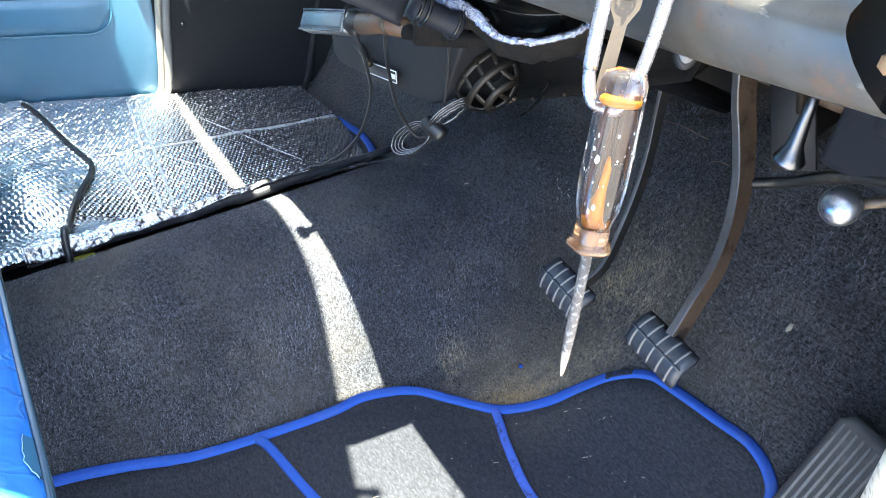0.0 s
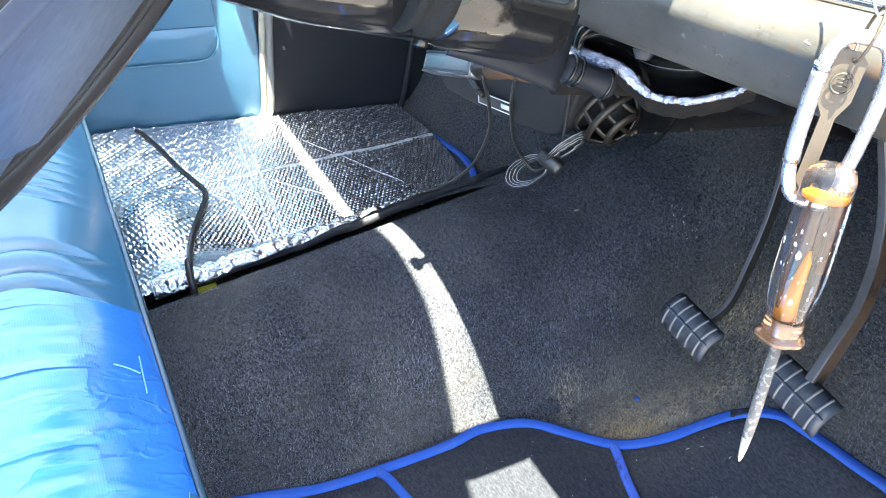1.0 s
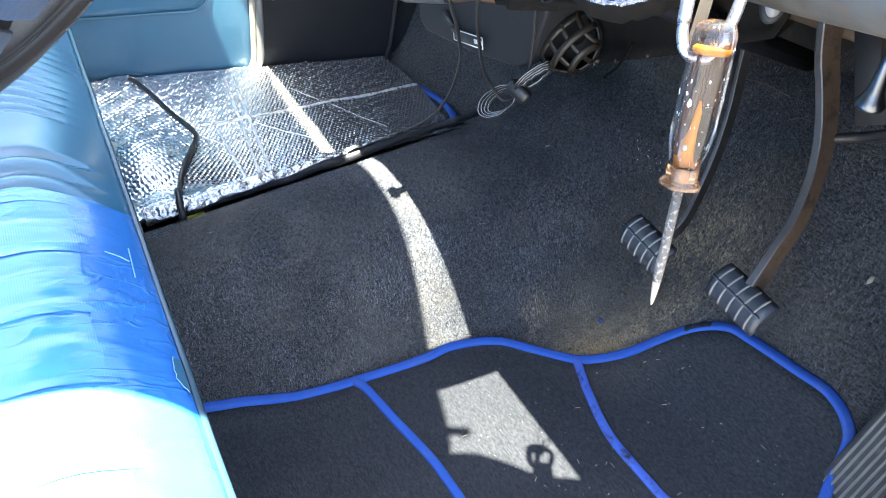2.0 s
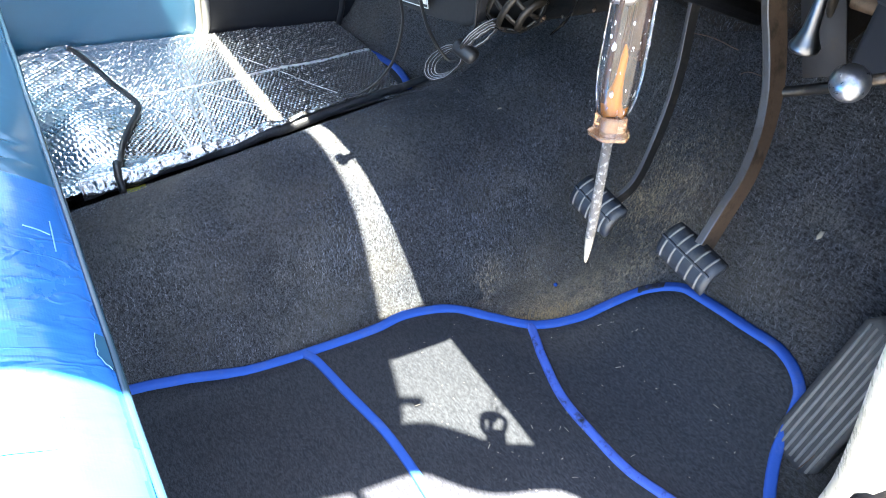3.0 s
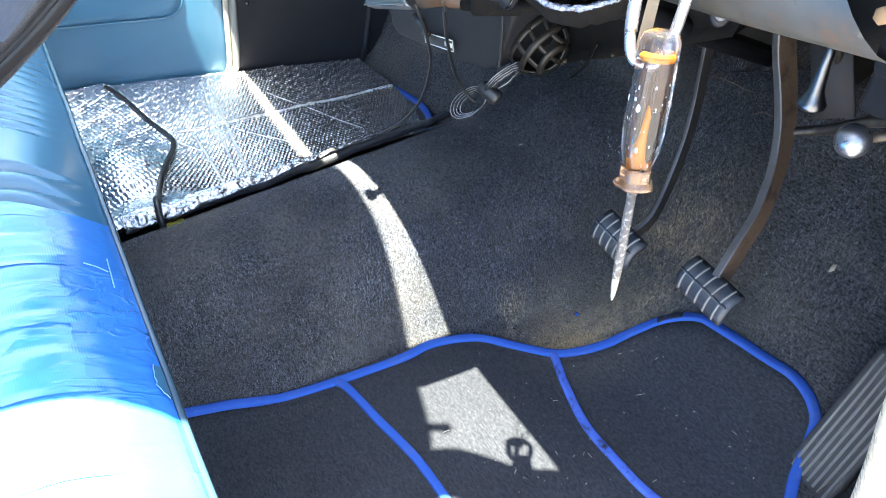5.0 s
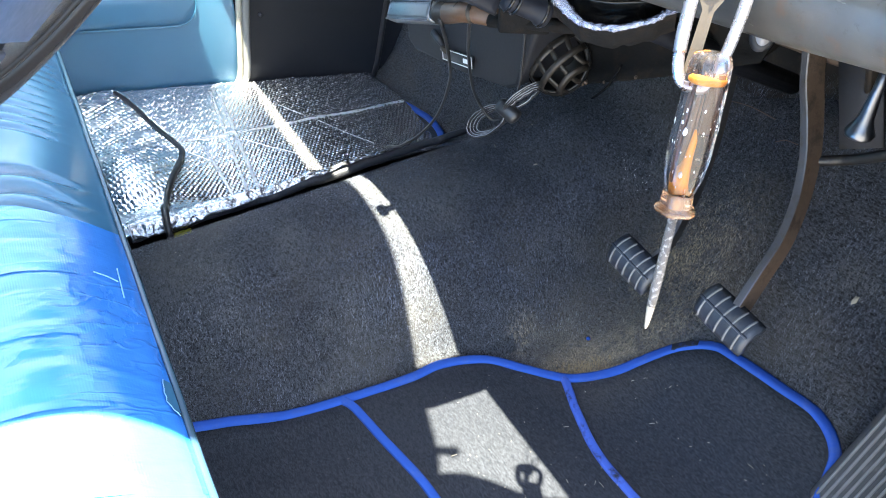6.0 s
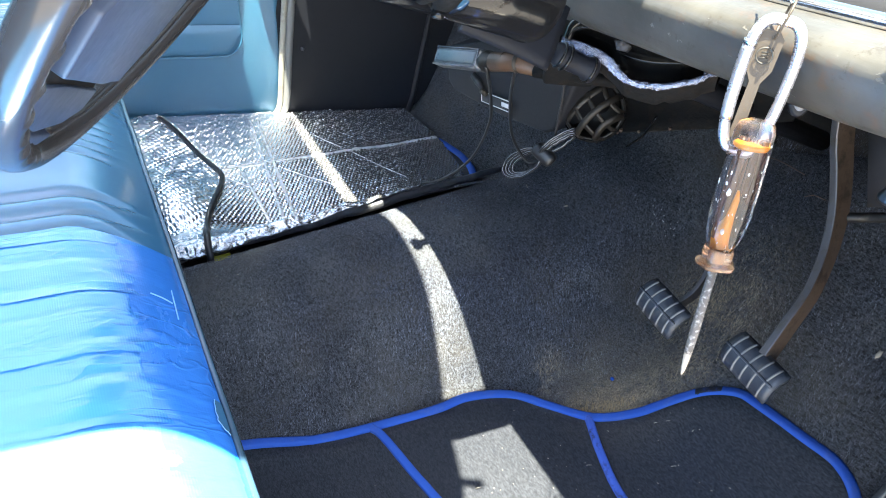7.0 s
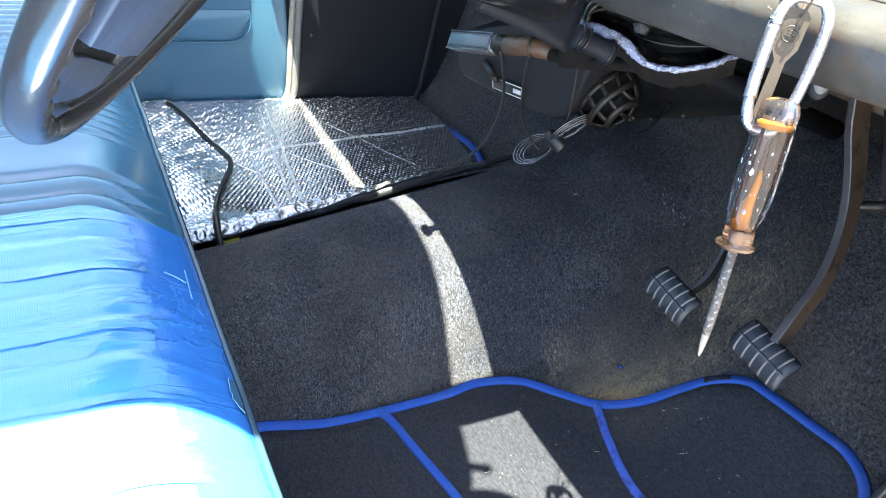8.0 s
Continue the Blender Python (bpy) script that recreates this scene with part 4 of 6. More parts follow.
    for i in range(271):
        f = i / 6
        j = min(int(f), 59)
        x, y, z = Vector(line[j]).lerp(Vector(line[j + 1]), f - j)
        row = []
        for k in range(25):
            t = 0.6 + (2.7 - 2.0 * (i / 270) ** 1.3) * k / 24
            fold = 0.0040 * noise.noise(Vector((f * 0.6, t * 1.8, 1))) + 0.0034 * (0.3 - abs(noise.noise(Vector((f * 1.3, t * 2.6, 4))))) + 0.0022 * (0.3 - abs(noise.noise(Vector((f * 3.4, t * 5.0, 8)))))
            r = 0.0150 - 0.0055 * f / 60 + fold
            row.append((x, y + r * math.cos(t), z + r * math.sin(t)))
        rows.append(row)
    add_grid(bm, rows)
    p = part("folded_flap", bm, "foil_crumple", ob)
    sol = p.modifiers.new("thickness", "SOLIDIFY")
    sol.thickness = 0.001
    # black bead between the two sheets
    bm = bmesh.new()
    bead = spline([(0.097, 1.516, 0), (0.110, 1.477, 0), (0.126, 1.404, 0), (0.144, 1.304, 0), (0.156, 1.256, 0), (0.1606, 1.228, 0), (0.152, 1.189, 0), (0.131, 1.132, 0), (0.113, 1.085, 0), (0.098, 1.044, 0), (0.089, 0.998, 0)], 70)
    pts = [Vector((q.x, q.y, foil_z(q.x, q.y) + 0.010)) for q in bead] + [Vector((0.085, 0.965, 0.118)), Vector((0.083, 0.9465, 0.1212)), Vector((0.080, 0.929, 0.1155)), Vector((0.0795, 0.921, 0.103)), Vector((0.079, 0.920, 0.080))]
    add_tube(bm, pts, 0.0052, 8)
    part("bead", bm, "wire", ob, "black rubber bead")
    # yellow tag under the edge
    bm = bmesh.new()
    add_box(bm, pose(0.095, 0.938, 0.078, -20, 0, 2), (0.034, 0.003, 0.020), 0.001)
    part("tag", bm, "yellow", ob, "yellow paper tag")
    return ob


build_foil()


def build_passenger_mat():
    ob = thing("passenger_mat", (0.62, 1.15, 0.03), "blue-edged black floor mat under the foil", "floor mat")
    bm = bmesh.new()
    path = spline([(0.610, 1.30, 0.018), (0.619, 1.26, 0.026), (0.621, 1.209, 0.034), (0.623, 1.155, 0.040), (0.614, 1.101, 0.046), (0.600, 1.060, 0.050)], 30)
    add_tube(bm, path, 0.0075, 10, 0.6)
    part("binding", bm, "piping", ob)
    bm = bmesh.new()
    add_grid(bm, [[p + Vector((0, 0, -0.002)) for p in path], [p + Vector((-0.12, 0, -0.05)) for p in path]])
    part("carpet_face", bm, "mat", ob)


build_passenger_mat()


# ---- steering wheel and column ----
WHEEL = Vector((0.0855, 0.5445, 0.672))
W_N = Vector((0.662, -0.414, -0.624))             # out of the padded face
W_R = Vector((0.5302, 0.8479, 0.0))                  # across
W_U = Vector((-0.5291, 0.3308, -0.7808))             # down the wheel
W_RAD = 0.225
W_K = 1.424                                          # against a wheel of 316 mm


def wheel_at(a, b, h=0.0):
    """A point of the wheel: across, down and out of the padded face."""
    return WHEEL + W_R * a + W_U * b + W_N * h


def build_wheel():
    ob = thing("steering_wheel", WHEEL, "dark plastic steering wheel with grey padded spokes", "steering wheel")
    bm = bmesh.new()
    rows = []
    n = 420
    for i in range(n + 1):
        a = 2 * math.pi * i / n
        row = []
        for j in range(24):
            t = 2 * math.pi * j / 24
            near = smoothstep(2.0, 2.3, a) * (1 - smoothstep(4.2, 4.5, a))
            rr = 0.0095 + 0.0012 * near
            rr += 0.0045 * near * max(0.0, math.cos(a * 44)) ** 1.5 * max(0.0, -math.cos(t))     # finger bumps inside the rim
            rr += 0.0016 * (1 - near) * math.exp(-((t - 1.2) / 0.25) ** 2)                    # moulded ridge
            r = W_RAD + rr * math.cos(t)
            row.append(wheel_at(r * math.cos(a), r * math.sin(a), 1.15 * rr * math.sin(t)))
        rows.append(row)
    add_grid(bm, rows, True)
    bmesh.ops.remove_doubles(bm, verts=bm.verts, dist=1e-5)
    part("rim", bm, "wheel", ob)
    # flat web behind the pads and a raised lip along it
    bm = bmesh.new()
    arc = [(0.154 * math.cos(t), 0.154 * math.sin(t)) for t in [0.25 + 2.5 * i / 24 for i in range(25)]]
    pts = [wheel_at(a * W_K, b * W_K, 0.001) for a, b in arc + [(-0.10, 0.02), (-0.02, -0.02), (0.09, 0.0)]]
    if (pts[1] - pts[0]).cross(pts[2] - pts[1]).dot(W_N) < 0:
        pts = pts[::-1]
    add_plate(bm, pts, 0.010)
    part("web", bm, "wheel", ob, smooth=False)
    bm = bmesh.new()
    add_tube(bm, [wheel_at(0.148 * W_K * math.cos(t), 0.148 * W_K * math.sin(t), 0.001) for t in [0.3 + 2.0 * i / 30 for i in range(31)]], 0.0030, 8)
    part("lip", bm, "wheel", ob)
    for pts in ([(-0.203, 0.055), (-0.162, 0.080), (-0.109, 0.114), (-0.058, 0.143), (-0.028, 0.120), (0.03, 0.06), (0.0, -0.01), (-0.12, -0.03), (-0.205, 0.01)],
                [(-0.190, 0.077), (-0.142, 0.106), (-0.046, 0.168), (-0.056, 0.184), (-0.094, 0.173), (-0.150, 0.142), (-0.182, 0.112)],
                [(-0.172, 0.130), (-0.098, 0.181), (-0.125, 0.173), (-0.160, 0.145)]):
        bm = bmesh.new()
        pts = [wheel_at(a, b, 0.006) for a, b in pts]
        if (pts[1] - pts[0]).cross(pts[2] - pts[1]).dot(W_N) < 0:
            pts = pts[::-1]
        add_plate(bm, pts, 0.010)
        bmesh.ops.bevel(bm, geom=list(bm.edges), offset=0.0025, segments=3, profile=0.6, affect="EDGES")
        part("spoke_pad", bm, "wheel_pad", ob)
    bm = bmesh.new()
    pts = [wheel_at(a, b, 0.0035) for a, b in ((-0.196, 0.060), (-0.052, 0.150), (-0.052, 0.168), (-0.196, 0.078))]
    if (pts[1] - pts[0]).cross(pts[2] - pts[1]).dot(W_N) < 0:
        pts = pts[::-1]
    add_plate(bm, pts, 0.002)
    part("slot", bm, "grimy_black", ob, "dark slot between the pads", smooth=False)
    for k in range(4):
        u = 0.25 + 0.2 * k
        bm = bmesh.new()
        q = [(-0.199 + 0.145 * u, 0.062 + 0.090 * u), (-0.199 + 0.145 * (u + 0.14), 0.062 + 0.090 * (u + 0.14))]
        add_tube(bm, [wheel_at(*q[0], 0.0), wheel_at((q[0][0] + q[1][0]) / 2, (q[0][1] + q[1][1]) / 2, 0.003), wheel_at(*q[1], 0.0)], 0.003, 6)
        part("louvre", bm, "black_gloss", ob)
    bm = bmesh.new()
    add_lathe(bm, Matrix.Translation(WHEEL - W_N * 0.03) @ W_N.to_track_quat("Z", "Y").to_matrix().to_4x4(), [(0.03, -0.03), (0.045, 0.0), (0.055, 0.025), (0.05, 0.040), (0.02, 0.046)], 28)
    part("hub", bm, "wheel_pad", ob)
    return ob


build_wheel()


def build_column():
    ob = thing("steering_column", (0.25, 0.51, 0.56), "glossy black steering column with bracket and shroud", "steering column")
    a, b = Vector((0.308, 0.474, 0.590)), Vector((0.05, 0.470, 0.684))
    d = (b - a).normalized()
    turn = d.to_track_quat("Z", "Y").to_matrix().to_4x4()
    m = Matrix.Translation(a) @ turn
    ms = Matrix.Translation((0.2690, 0.4575, 0.6095)) @ turn
    bm = bmesh.new()
    add_lathe(bm, ms, [(0.019, -0.013), (0.028, -0.012), (0.0322, -0.008), (0.0335, -0.003), (0.0328, 0.004), (0.0330, 0.030), (0.0322, 0.062), (0.030, 0.068), (0.025, 0.071)], 40)
    part("shroud", bm, "black_gloss", ob)
    bm = bmesh.new()
    add_lathe(bm, m, [(0.024, 0.078), (0.024, 0.10), (0.031, 0.11), (0.032, 0.18), (0.028, 0.22), (0.022, 0.24)], 28)
    part("jacket", bm, "black_gloss", ob)
    # dark collar with its two bolt heads between shroud and jacket
    bm = bmesh.new()
    add_lathe(bm, ms, [(0.025, 0.066), (0.029, 0.069), (0.029, 0.076), (0.025, 0.079), (0.025, 0.083), (0.028, 0.086), (0.027, 0.091)], 28)
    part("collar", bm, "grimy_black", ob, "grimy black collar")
    for ang in (-2.0, -1.3):
        bm = bmesh.new()
        add_lathe(bm, ms @ pose(0.028 * math.cos(ang), 0.028 * math.sin(ang), 0.072) @ pose(0, 0, 0, 0, 90, math.degrees(ang)), [(0.005, 0.0), (0.005, 0.005), (0.003, 0.006)], 6)
        part("bolt", bm, "black_gloss", ob)
    # lower cover: folded plate under the shroud, lower edge's highlight put into the colour
    low = spline([(0.2280, 0.4853, 0.5794), (0.2481, 0.4801, 0.5703), (0.2776, 0.4755, 0.5564), (0.3056, 0.4725, 0.5421)], 16)
    up = spline([(0.2331, 0.4792, 0.5957), (0.2516, 0.4783, 0.5897), (0.2794, 0.4737, 0.5760), (0.3084, 0.4706, 0.5580)], 16)
    bm = bmesh.new()
    add_grid(bm, [[p.lerp(q, v) - Vector((0.007, 0.006, 0.003)) * math.sin(math.pi * v) for p, q in zip(low, up)] for v in (0.0, 0.25, 0.5, 0.75, 1.0)] + [[q + Vector((0.014, 0.008, 0.03)) for q in up]])
    cover = part("lower_cover", bm, "black_trim", ob, "folded black lower cover")
    sol = cover.modifiers.new("thickness", "SOLIDIFY")
    sol.thickness = 0.0015
    bm = bmesh.new()
    add_tube(bm, low, 0.0008, 6)
    part("cover_edge", bm, "rubbed_edge", ob, "pale edge, its glint in the colour")
    bm = bmesh.new()
    add_tube(bm, [low[0], low[0].lerp(up[0], 0.5), up[0]], 0.0007, 6)
    part("cover_edge", bm, "rubbed_edge", ob)
    # lock barrel hanging from the end of the shroud, ringed at both ends
    p, q = Vector((0.3262, 0.4908, 0.5458)), Vector((0.3582, 0.4774, 0.5301))
    w = (q - p).normalized()
    mb = Matrix.Translation(p) @ w.to_track_quat("Z", "Y").to_matrix().to_4x4()
    L = (q - p).length
    bm = bmesh.new()
    add_lathe(bm, mb, [(0.007, -0.004), (0.0098, 0.0), (0.0106, 0.003), (0.0097, 0.006), (0.0104, 0.009), (0.0092, 0.012), (0.0090, L - 0.011), (0.0106, L - 0.008), (0.0108, L - 0.002), (0.0090, L)], 28)
    part("lock_barrel", bm, "black_trim", ob, "scuffed black lock barrel")
    for h in (0.003, 0.009, L - 0.005):
        bm = bmesh.new()
        add_tube(bm, [mb @ Vector((0.0104 * math.cos(t), 0.0104 * math.sin(t), h)) for t in [2 * math.pi * i / 24 for i in range(25)]], 0.0014, 8, cap=False)
        part("ring", bm, "black_gloss", ob)
    # unseen block over the column, added to cast the gap in the sun strip
    bm = bmesh.new()
    add_box(bm, pose(0.298, 0.438, 0.690, 0, 20, 0), (0.100, 0.068, 0.040), 0.014, 4)
    part("shade_block", bm, "black_plastic", ob, "unseen black block added over the column for its shadow")
    bm = bmesh.new()
    add_tube(bm, [(0.42, 0.51, 0.525), (0.62, 0.53, 0.43), (0.80, 0.54, 0.35)], 0.013, 12)
    part("lower_shaft", bm, "black_trim", ob)
    return ob


build_column()


# ---- lower dash rail ----
def rail_point(y):
    return Vector((0.375 - 0.035 * smoothstep(1.385, 1.445, y), y, 0.607 - 0.115 * (y - 0.25)))


def build_rail():
    ob = thing("dash_rail", (0.375, 0.4, 0.57), "worn cream-grey painted tubular lower dashboard rail", "dashboard")
    # rolled section: rounded crown, face leaning under, curled lower lip
    bm = bmesh.new()
    ys = [0.195 + 0.0075 * i for i in range(10)] + [0.275 + 0.025 * i for i in range(49)]

    def flared(y, a, b):
        """The rail widens downwards into its outer end."""
        s = (1 - smoothstep(0.190, 0.262, y)) * min(1.0, max(0.0, (0.030 - b) / 0.045)) ** 1.5
        return rail_point(y) + Vector((a, -0.030 * s, b + 0.006 * s))

    section = [(0.030, 0.024), (0.018, 0.032), (0.002, 0.034), (-0.014, 0.033), (-0.025, 0.0305), (-0.0315, 0.026), (-0.034, 0.0205), (-0.0342, 0.0170), (-0.0325, 0.008), (-0.0300, -0.002), (-0.0260, -0.0105), (-0.0195, -0.0155),
               (-0.010, -0.0182), (0.004, -0.0180), (0.016, -0.013), (0.022, -0.004), (0.026, 0.008)]
    add_grid(bm, [[flared(y, a, b) for a, b in section] for y in ys], True)
    part("rolled_panel", bm, "dash_paint", ob)
    # flared rounded end with its dark inside and bolt
    bm = bmesh.new()
    e = rail_point(0.180)
    add_tube(bm, [e + Vector((0.002, 0.0, 0.0)), e + Vector((0.008, -0.02, 0.0)), e + Vector((0.03, -0.045, -0.004))], [0.026, 0.030, 0.040], 28)
    part("end_cap", bm, "black_trim", ob, "dark end panel")
    bm = bmesh.new()
    add_lathe(bm, Matrix.Translation((0.347, 0.1750, 0.6255)) @ pose(0, 0, 0, 0, -90, 0) @ pose(0, 0, -0.006), [(0.0045, 0), (0.0045, 0.004), (0.0036, 0.0055), (0.001, 0.006)], 6)
    part("bolt", bm, "rust", ob, "rusty bolt")
    # pale bead along the top
    bm = bmesh.new()
    add_tube(bm, [rail_point(y) + Vector((0.010, 0, 0.036)) for y in ys], 0.006, 8)
    part("top_bead", bm, "chrome", ob, "pale metal bead")
    # unseen knob on the rail's face near mid-car, added to notch the sun strip
    bm = bmesh.new()
    k = rail_point(0.705)
    add_tube(bm, [k + Vector((-0.030, 0, 0.006)), k + Vector((-0.044, 0, 0.008))], 0.007, 10)
    add_lathe(bm, Matrix.Translation(k + Vector((-0.043, 0, 0.008))) @ pose(0, 0, 0, 0, -88, 0), [(0.007, 0), (0.012, 0.002), (0.013, 0.008), (0.010, 0.013), (0.002, 0.014)], 18)
    part("pull_knob", bm, "black_gloss", ob, "small unseen black knob added to cast a notch of shade")
    return ob


build_rail()


# ---- pedals ----
def build_pedal(name, centre, tilt, yaw, arm, label, arm_mat, roll=0.0):
    ob = thing(name, centre, label, "pedal")
    m = Matrix.Translation(centre) @ pose(0, 0, 0, 0, tilt, yaw) @ pose(0, 0, 0, roll, 0, 0)
    # the pad: local x along the arm, y across, z towards the foot; crowned
    wide, long_ = 0.078, 0.044
    bm = bmesh.new()
    rows = []
    for i in range(9):
        u = -1 + 2 * i / 8
        row = []
        for j in range(13):
            v = -1 + 2 * j / 12
            sq = (abs(u) ** 5 + abs(v) ** 6) ** 0.2
            k = 1.0 / max(1.0, sq) ** 0.25
            z = 0.008 * (1 - u * u) + 0.004 * (1 - max(abs(u) ** 4, abs(v) ** 6))
            row.append(m @ Vector((u * long_ / 2 * k, v * wide / 2 * k, z)))
        rows.append(row)
    add_grid(bm, rows)
    pad = part("pad", bm, "rubber", ob, "ribbed black rubber pad")
    sol = pad.modifiers.new("thickness", "SOLIDIFY")
    sol.thickness, sol.offset = 0.012, -1
    for k in range(5):
        v = -0.72 + 1.44 * k / 4
        bm = bmesh.new()
        add_tube(bm, [m @ Vector((u * long_ / 2 * 0.92, v * wide / 2, 0.008 * (1 - u * u) + 0.0042)) for u in [-1 + 2 * i / 10 for i in range(11)]], 0.0014, 6)
        part("rib", bm, "rib_wear", pad)
    bm = bmesh.new()
    add_tube(bm, [m @ Vector((0, v * wide / 2 * 0.95, 0.0125)) for v in [-1 + 2 * i / 10 for i in range(11)]], 0.0016, 6)
    part("cross_rib", bm, "rubber", pad)
    bm = bmesh.new()
    pts = spline(arm, 24)
    rows = []
    for i, p in enumerate(pts):
        d = (pts[min(i + 1, 23)] - pts[max(i - 1, 0)]).normalized()
        s = Vector((0, 1, 0))
        s = (s - d * s.dot(d)).normalized()
        u = s.cross(d)
        w, h = (0.0045, 0.0135) if arm_mat == 'arm_rust' else (0.0026, 0.0070)
        rows.append([p + s * a * w + u * b * h for a, b in ((-1, -1), (-0.7, -1.06), (0.7, -1.06), (1, -1), (1, 1), (0.7, 1.06), (-0.7, 1.06), (-1, 1))])
    add_grid(bm, rows, True)
    for i, f in enumerate(bm.faces):
        f.material_index = 0 if i % 8 in (3, 7) else 1
    part("arm", bm, (arm_mat, "arm_edge"), ob, "worn steel pedal arm", smooth=False)
    return ob


build_pedal("brake_pedal", Vector((0.5635, 0.3635, 0.2015)), -52, -6,
            [(0.578, 0.363, 0.212), (0.607, 0.370, 0.247), (0.630, 0.376, 0.270), (0.650, 0.386, 0.294), (0.667, 0.398, 0.318), (0.680, 0.413, 0.350), (0.687, 0.432, 0.388), (0.688, 0.450, 0.430), (0.684, 0.47, 0.52)], "brake pedal with ribbed rubber pad on rusty steel arm", "arm_rust")
build_pedal("clutch_pedal", Vector((0.5575, 0.5035, 0.1775)), -52, -6,
            [(0.575, 0.498, 0.178), (0.603, 0.496, 0.198), (0.638, 0.511, 0.231), (0.662, 0.522, 0.275), (0.677, 0.532, 0.318), (0.684, 0.540, 0.36), (0.686, 0.545, 0.45)], "clutch pedal with ribbed rubber pad on black arm", "arm_black")


def build_accelerator():
    ob = thing("accelerator_pedal", (0.60, 0.19, 0.03), "long ribbed black rubber accelerator pedal hinged on the floor", "pedal")
    lo, hi = Vector((0.581, 0.186, 0.050)), Vector((0.652, 0.182, 0.214))
    d = (hi - lo).normalized()
    s = Vector((-0.15, -1, 0)).normalized()
    n = s.cross(d).normalized()
    if n.x > 0:
        n = -n
    L = (hi - lo).length
    bm = bmesh.new()
    rows = []
    for i in range(15):
        v = i / 14
        half = 0.0295 * min(1.0, (1 - max(0, (abs(v - 0.5) - 0.42) / 0.08) ** 2 * 0.35))
        rows.append([lo + d * (L * v) + s * (half * (-1 + 2 * j / 10)) + n * 0.0 for j in range(11)])
    add_grid(bm, rows)
    pad = part("pad", bm, "rubber_worn", ob)
    sol = pad.modifiers.new("thickness", "SOLIDIFY")
    sol.thickness, sol.offset = 0.012, 0
    for k in range(7):
        off = -0.0225 + 0.045 * k / 6
        bm = bmesh.new()
        add_tube(bm, [lo + d * (L * v) + s * off + n * 0.0060 for v in (0.03, 0.3, 0.6, 0.93)], 0.0017, 6)
        part("rib", bm, "rib_wear", pad)
    return ob


build_accelerator()


# ---- hanging key, snap hook and screwdriver ----
def build_hanging():
    tip, top = Vector((0.2897, 0.2465, 0.4140)), Vector((0.3125, 0.2705, 0.5900))
    d = (top - tip).normalized()
    m = Matrix.Translation(tip) @ d.to_track_quat("Z", "Y").to_matrix().to_4x4()
    L = (top - tip).length
    ob = thing("screwdriver", tip, "old screwdriver with scuffed clear amber handle hanging from a snap hook", "screwdriver")
    bm = bmesh.new()
    add_lathe(bm, m, [(0.0005, 0.0), (0.0013, 0.003), (0.0020, 0.009), (0.0027, 0.018)], 12)
    part("blade_tip", bm, "tip_steel", ob, "pale worn blade tip")
    bm = bmesh.new()
    add_lathe(bm, m, [(0.0027, 0.018), (0.0030, 0.026), (0.0032, 0.038), (0.0030, 0.050), (0.0029, 0.086)], 16)
    part("shaft", bm, "steel", ob, "pitted steel shaft")
    bm = bmesh.new()
    add_lathe(bm, m, [(0.0060, 0.0835), (0.0112, 0.0845), (0.0119, 0.0858), (0.0117, 0.0874), (0.0092, 0.0888), (0.0089, 0.0898), (0.0094, 0.0908), (0.0088, 0.0920), (0.0093, 0.0932), (0.0088, 0.0944), (0.0092, 0.0956), (0.0087, 0.0975)], 40, 0, 0.06, 5)
    part("collar", bm, "amber_resin", ob, "amber ringed collar")
    bm = bmesh.new()
    add_lathe(bm, m, [(0.0080, 0.0970), (0.0090, 0.1005), (0.0108, 0.1080), (0.0119, 0.1200), (0.0118, 0.1400), (0.0113, L - 0.014), (0.0110, L - 0.006), (0.0094, L - 0.0012), (0.006, L + 0.0005), (0.002, L + 0.001)], 60, 0, 0.055, 6)
    part("handle", bm, "resin", ob, "fluted clear amber handle")
    bm = bmesh.new()
    add_lathe(bm, m, [(0.0030, 0.086), (0.0034, 0.092), (0.0030, 0.098), (0.0012, 0.100)], 12)
    part("core", bm, "resin_core", ob, "brown core inside the handle")
    for a, z0, z1, r, mt in ((4.3, 0.128, 0.168, 0.0009, "resin_core"), (5.0, 0.110, 0.168, 0.0008, "resin_core"), (0.6, 0.105, 0.165, 0.0010, "resin_core"), (3.6, 0.130, 0.166, 0.0007, "resin_core"), (4.0, 0.134, 0.168, 0.0018, "resin_core"), (3.2, 0.126, 0.168, 0.0012, "resin_core"), (4.7, 0.118, 0.160, 0.0012, "resin_core")):
        q = Vector((0.0066 * math.cos(a), 0.0066 * math.sin(a), 0))
        bm = bmesh.new()
        add_tube(bm, [m @ (q + Vector((0, 0, z0))), m @ (q + Vector((0, 0, (z0 + z1) / 2))), m @ (q * 0.8 + Vector((0, 0, z1)))], [r, r, r * 0.5], 8)
        part("streak", bm, mt, ob, "orange streak inside the handle" if mt == "amber" else "")
    bm = bmesh.new()
    add_lathe(bm, m, [(0.0070, L - 0.0165), (0.0084, L - 0.0157), (0.0084, L - 0.0142), (0.0070, L - 0.0134)], 24)
    part("amber_band", bm, "amber", ob, "orange band inside the handle")
    bm = bmesh.new()
    add_tube(bm, [m @ Vector(q) for q in ((0, 0, 0.0985), (0.0006, 0, 0.108), (0, 0.0008, 0.120), (-0.0005, 0.0005, 0.131), (0, 0, 0.137))], [0.0044, 0.0040, 0.0026, 0.0022, 0.0008], 10)
    part("streak", bm, "amber", ob, "orange streak inside the handle")
    # paint flecks
    rng = random.Random(9)
    bm = bmesh.new()
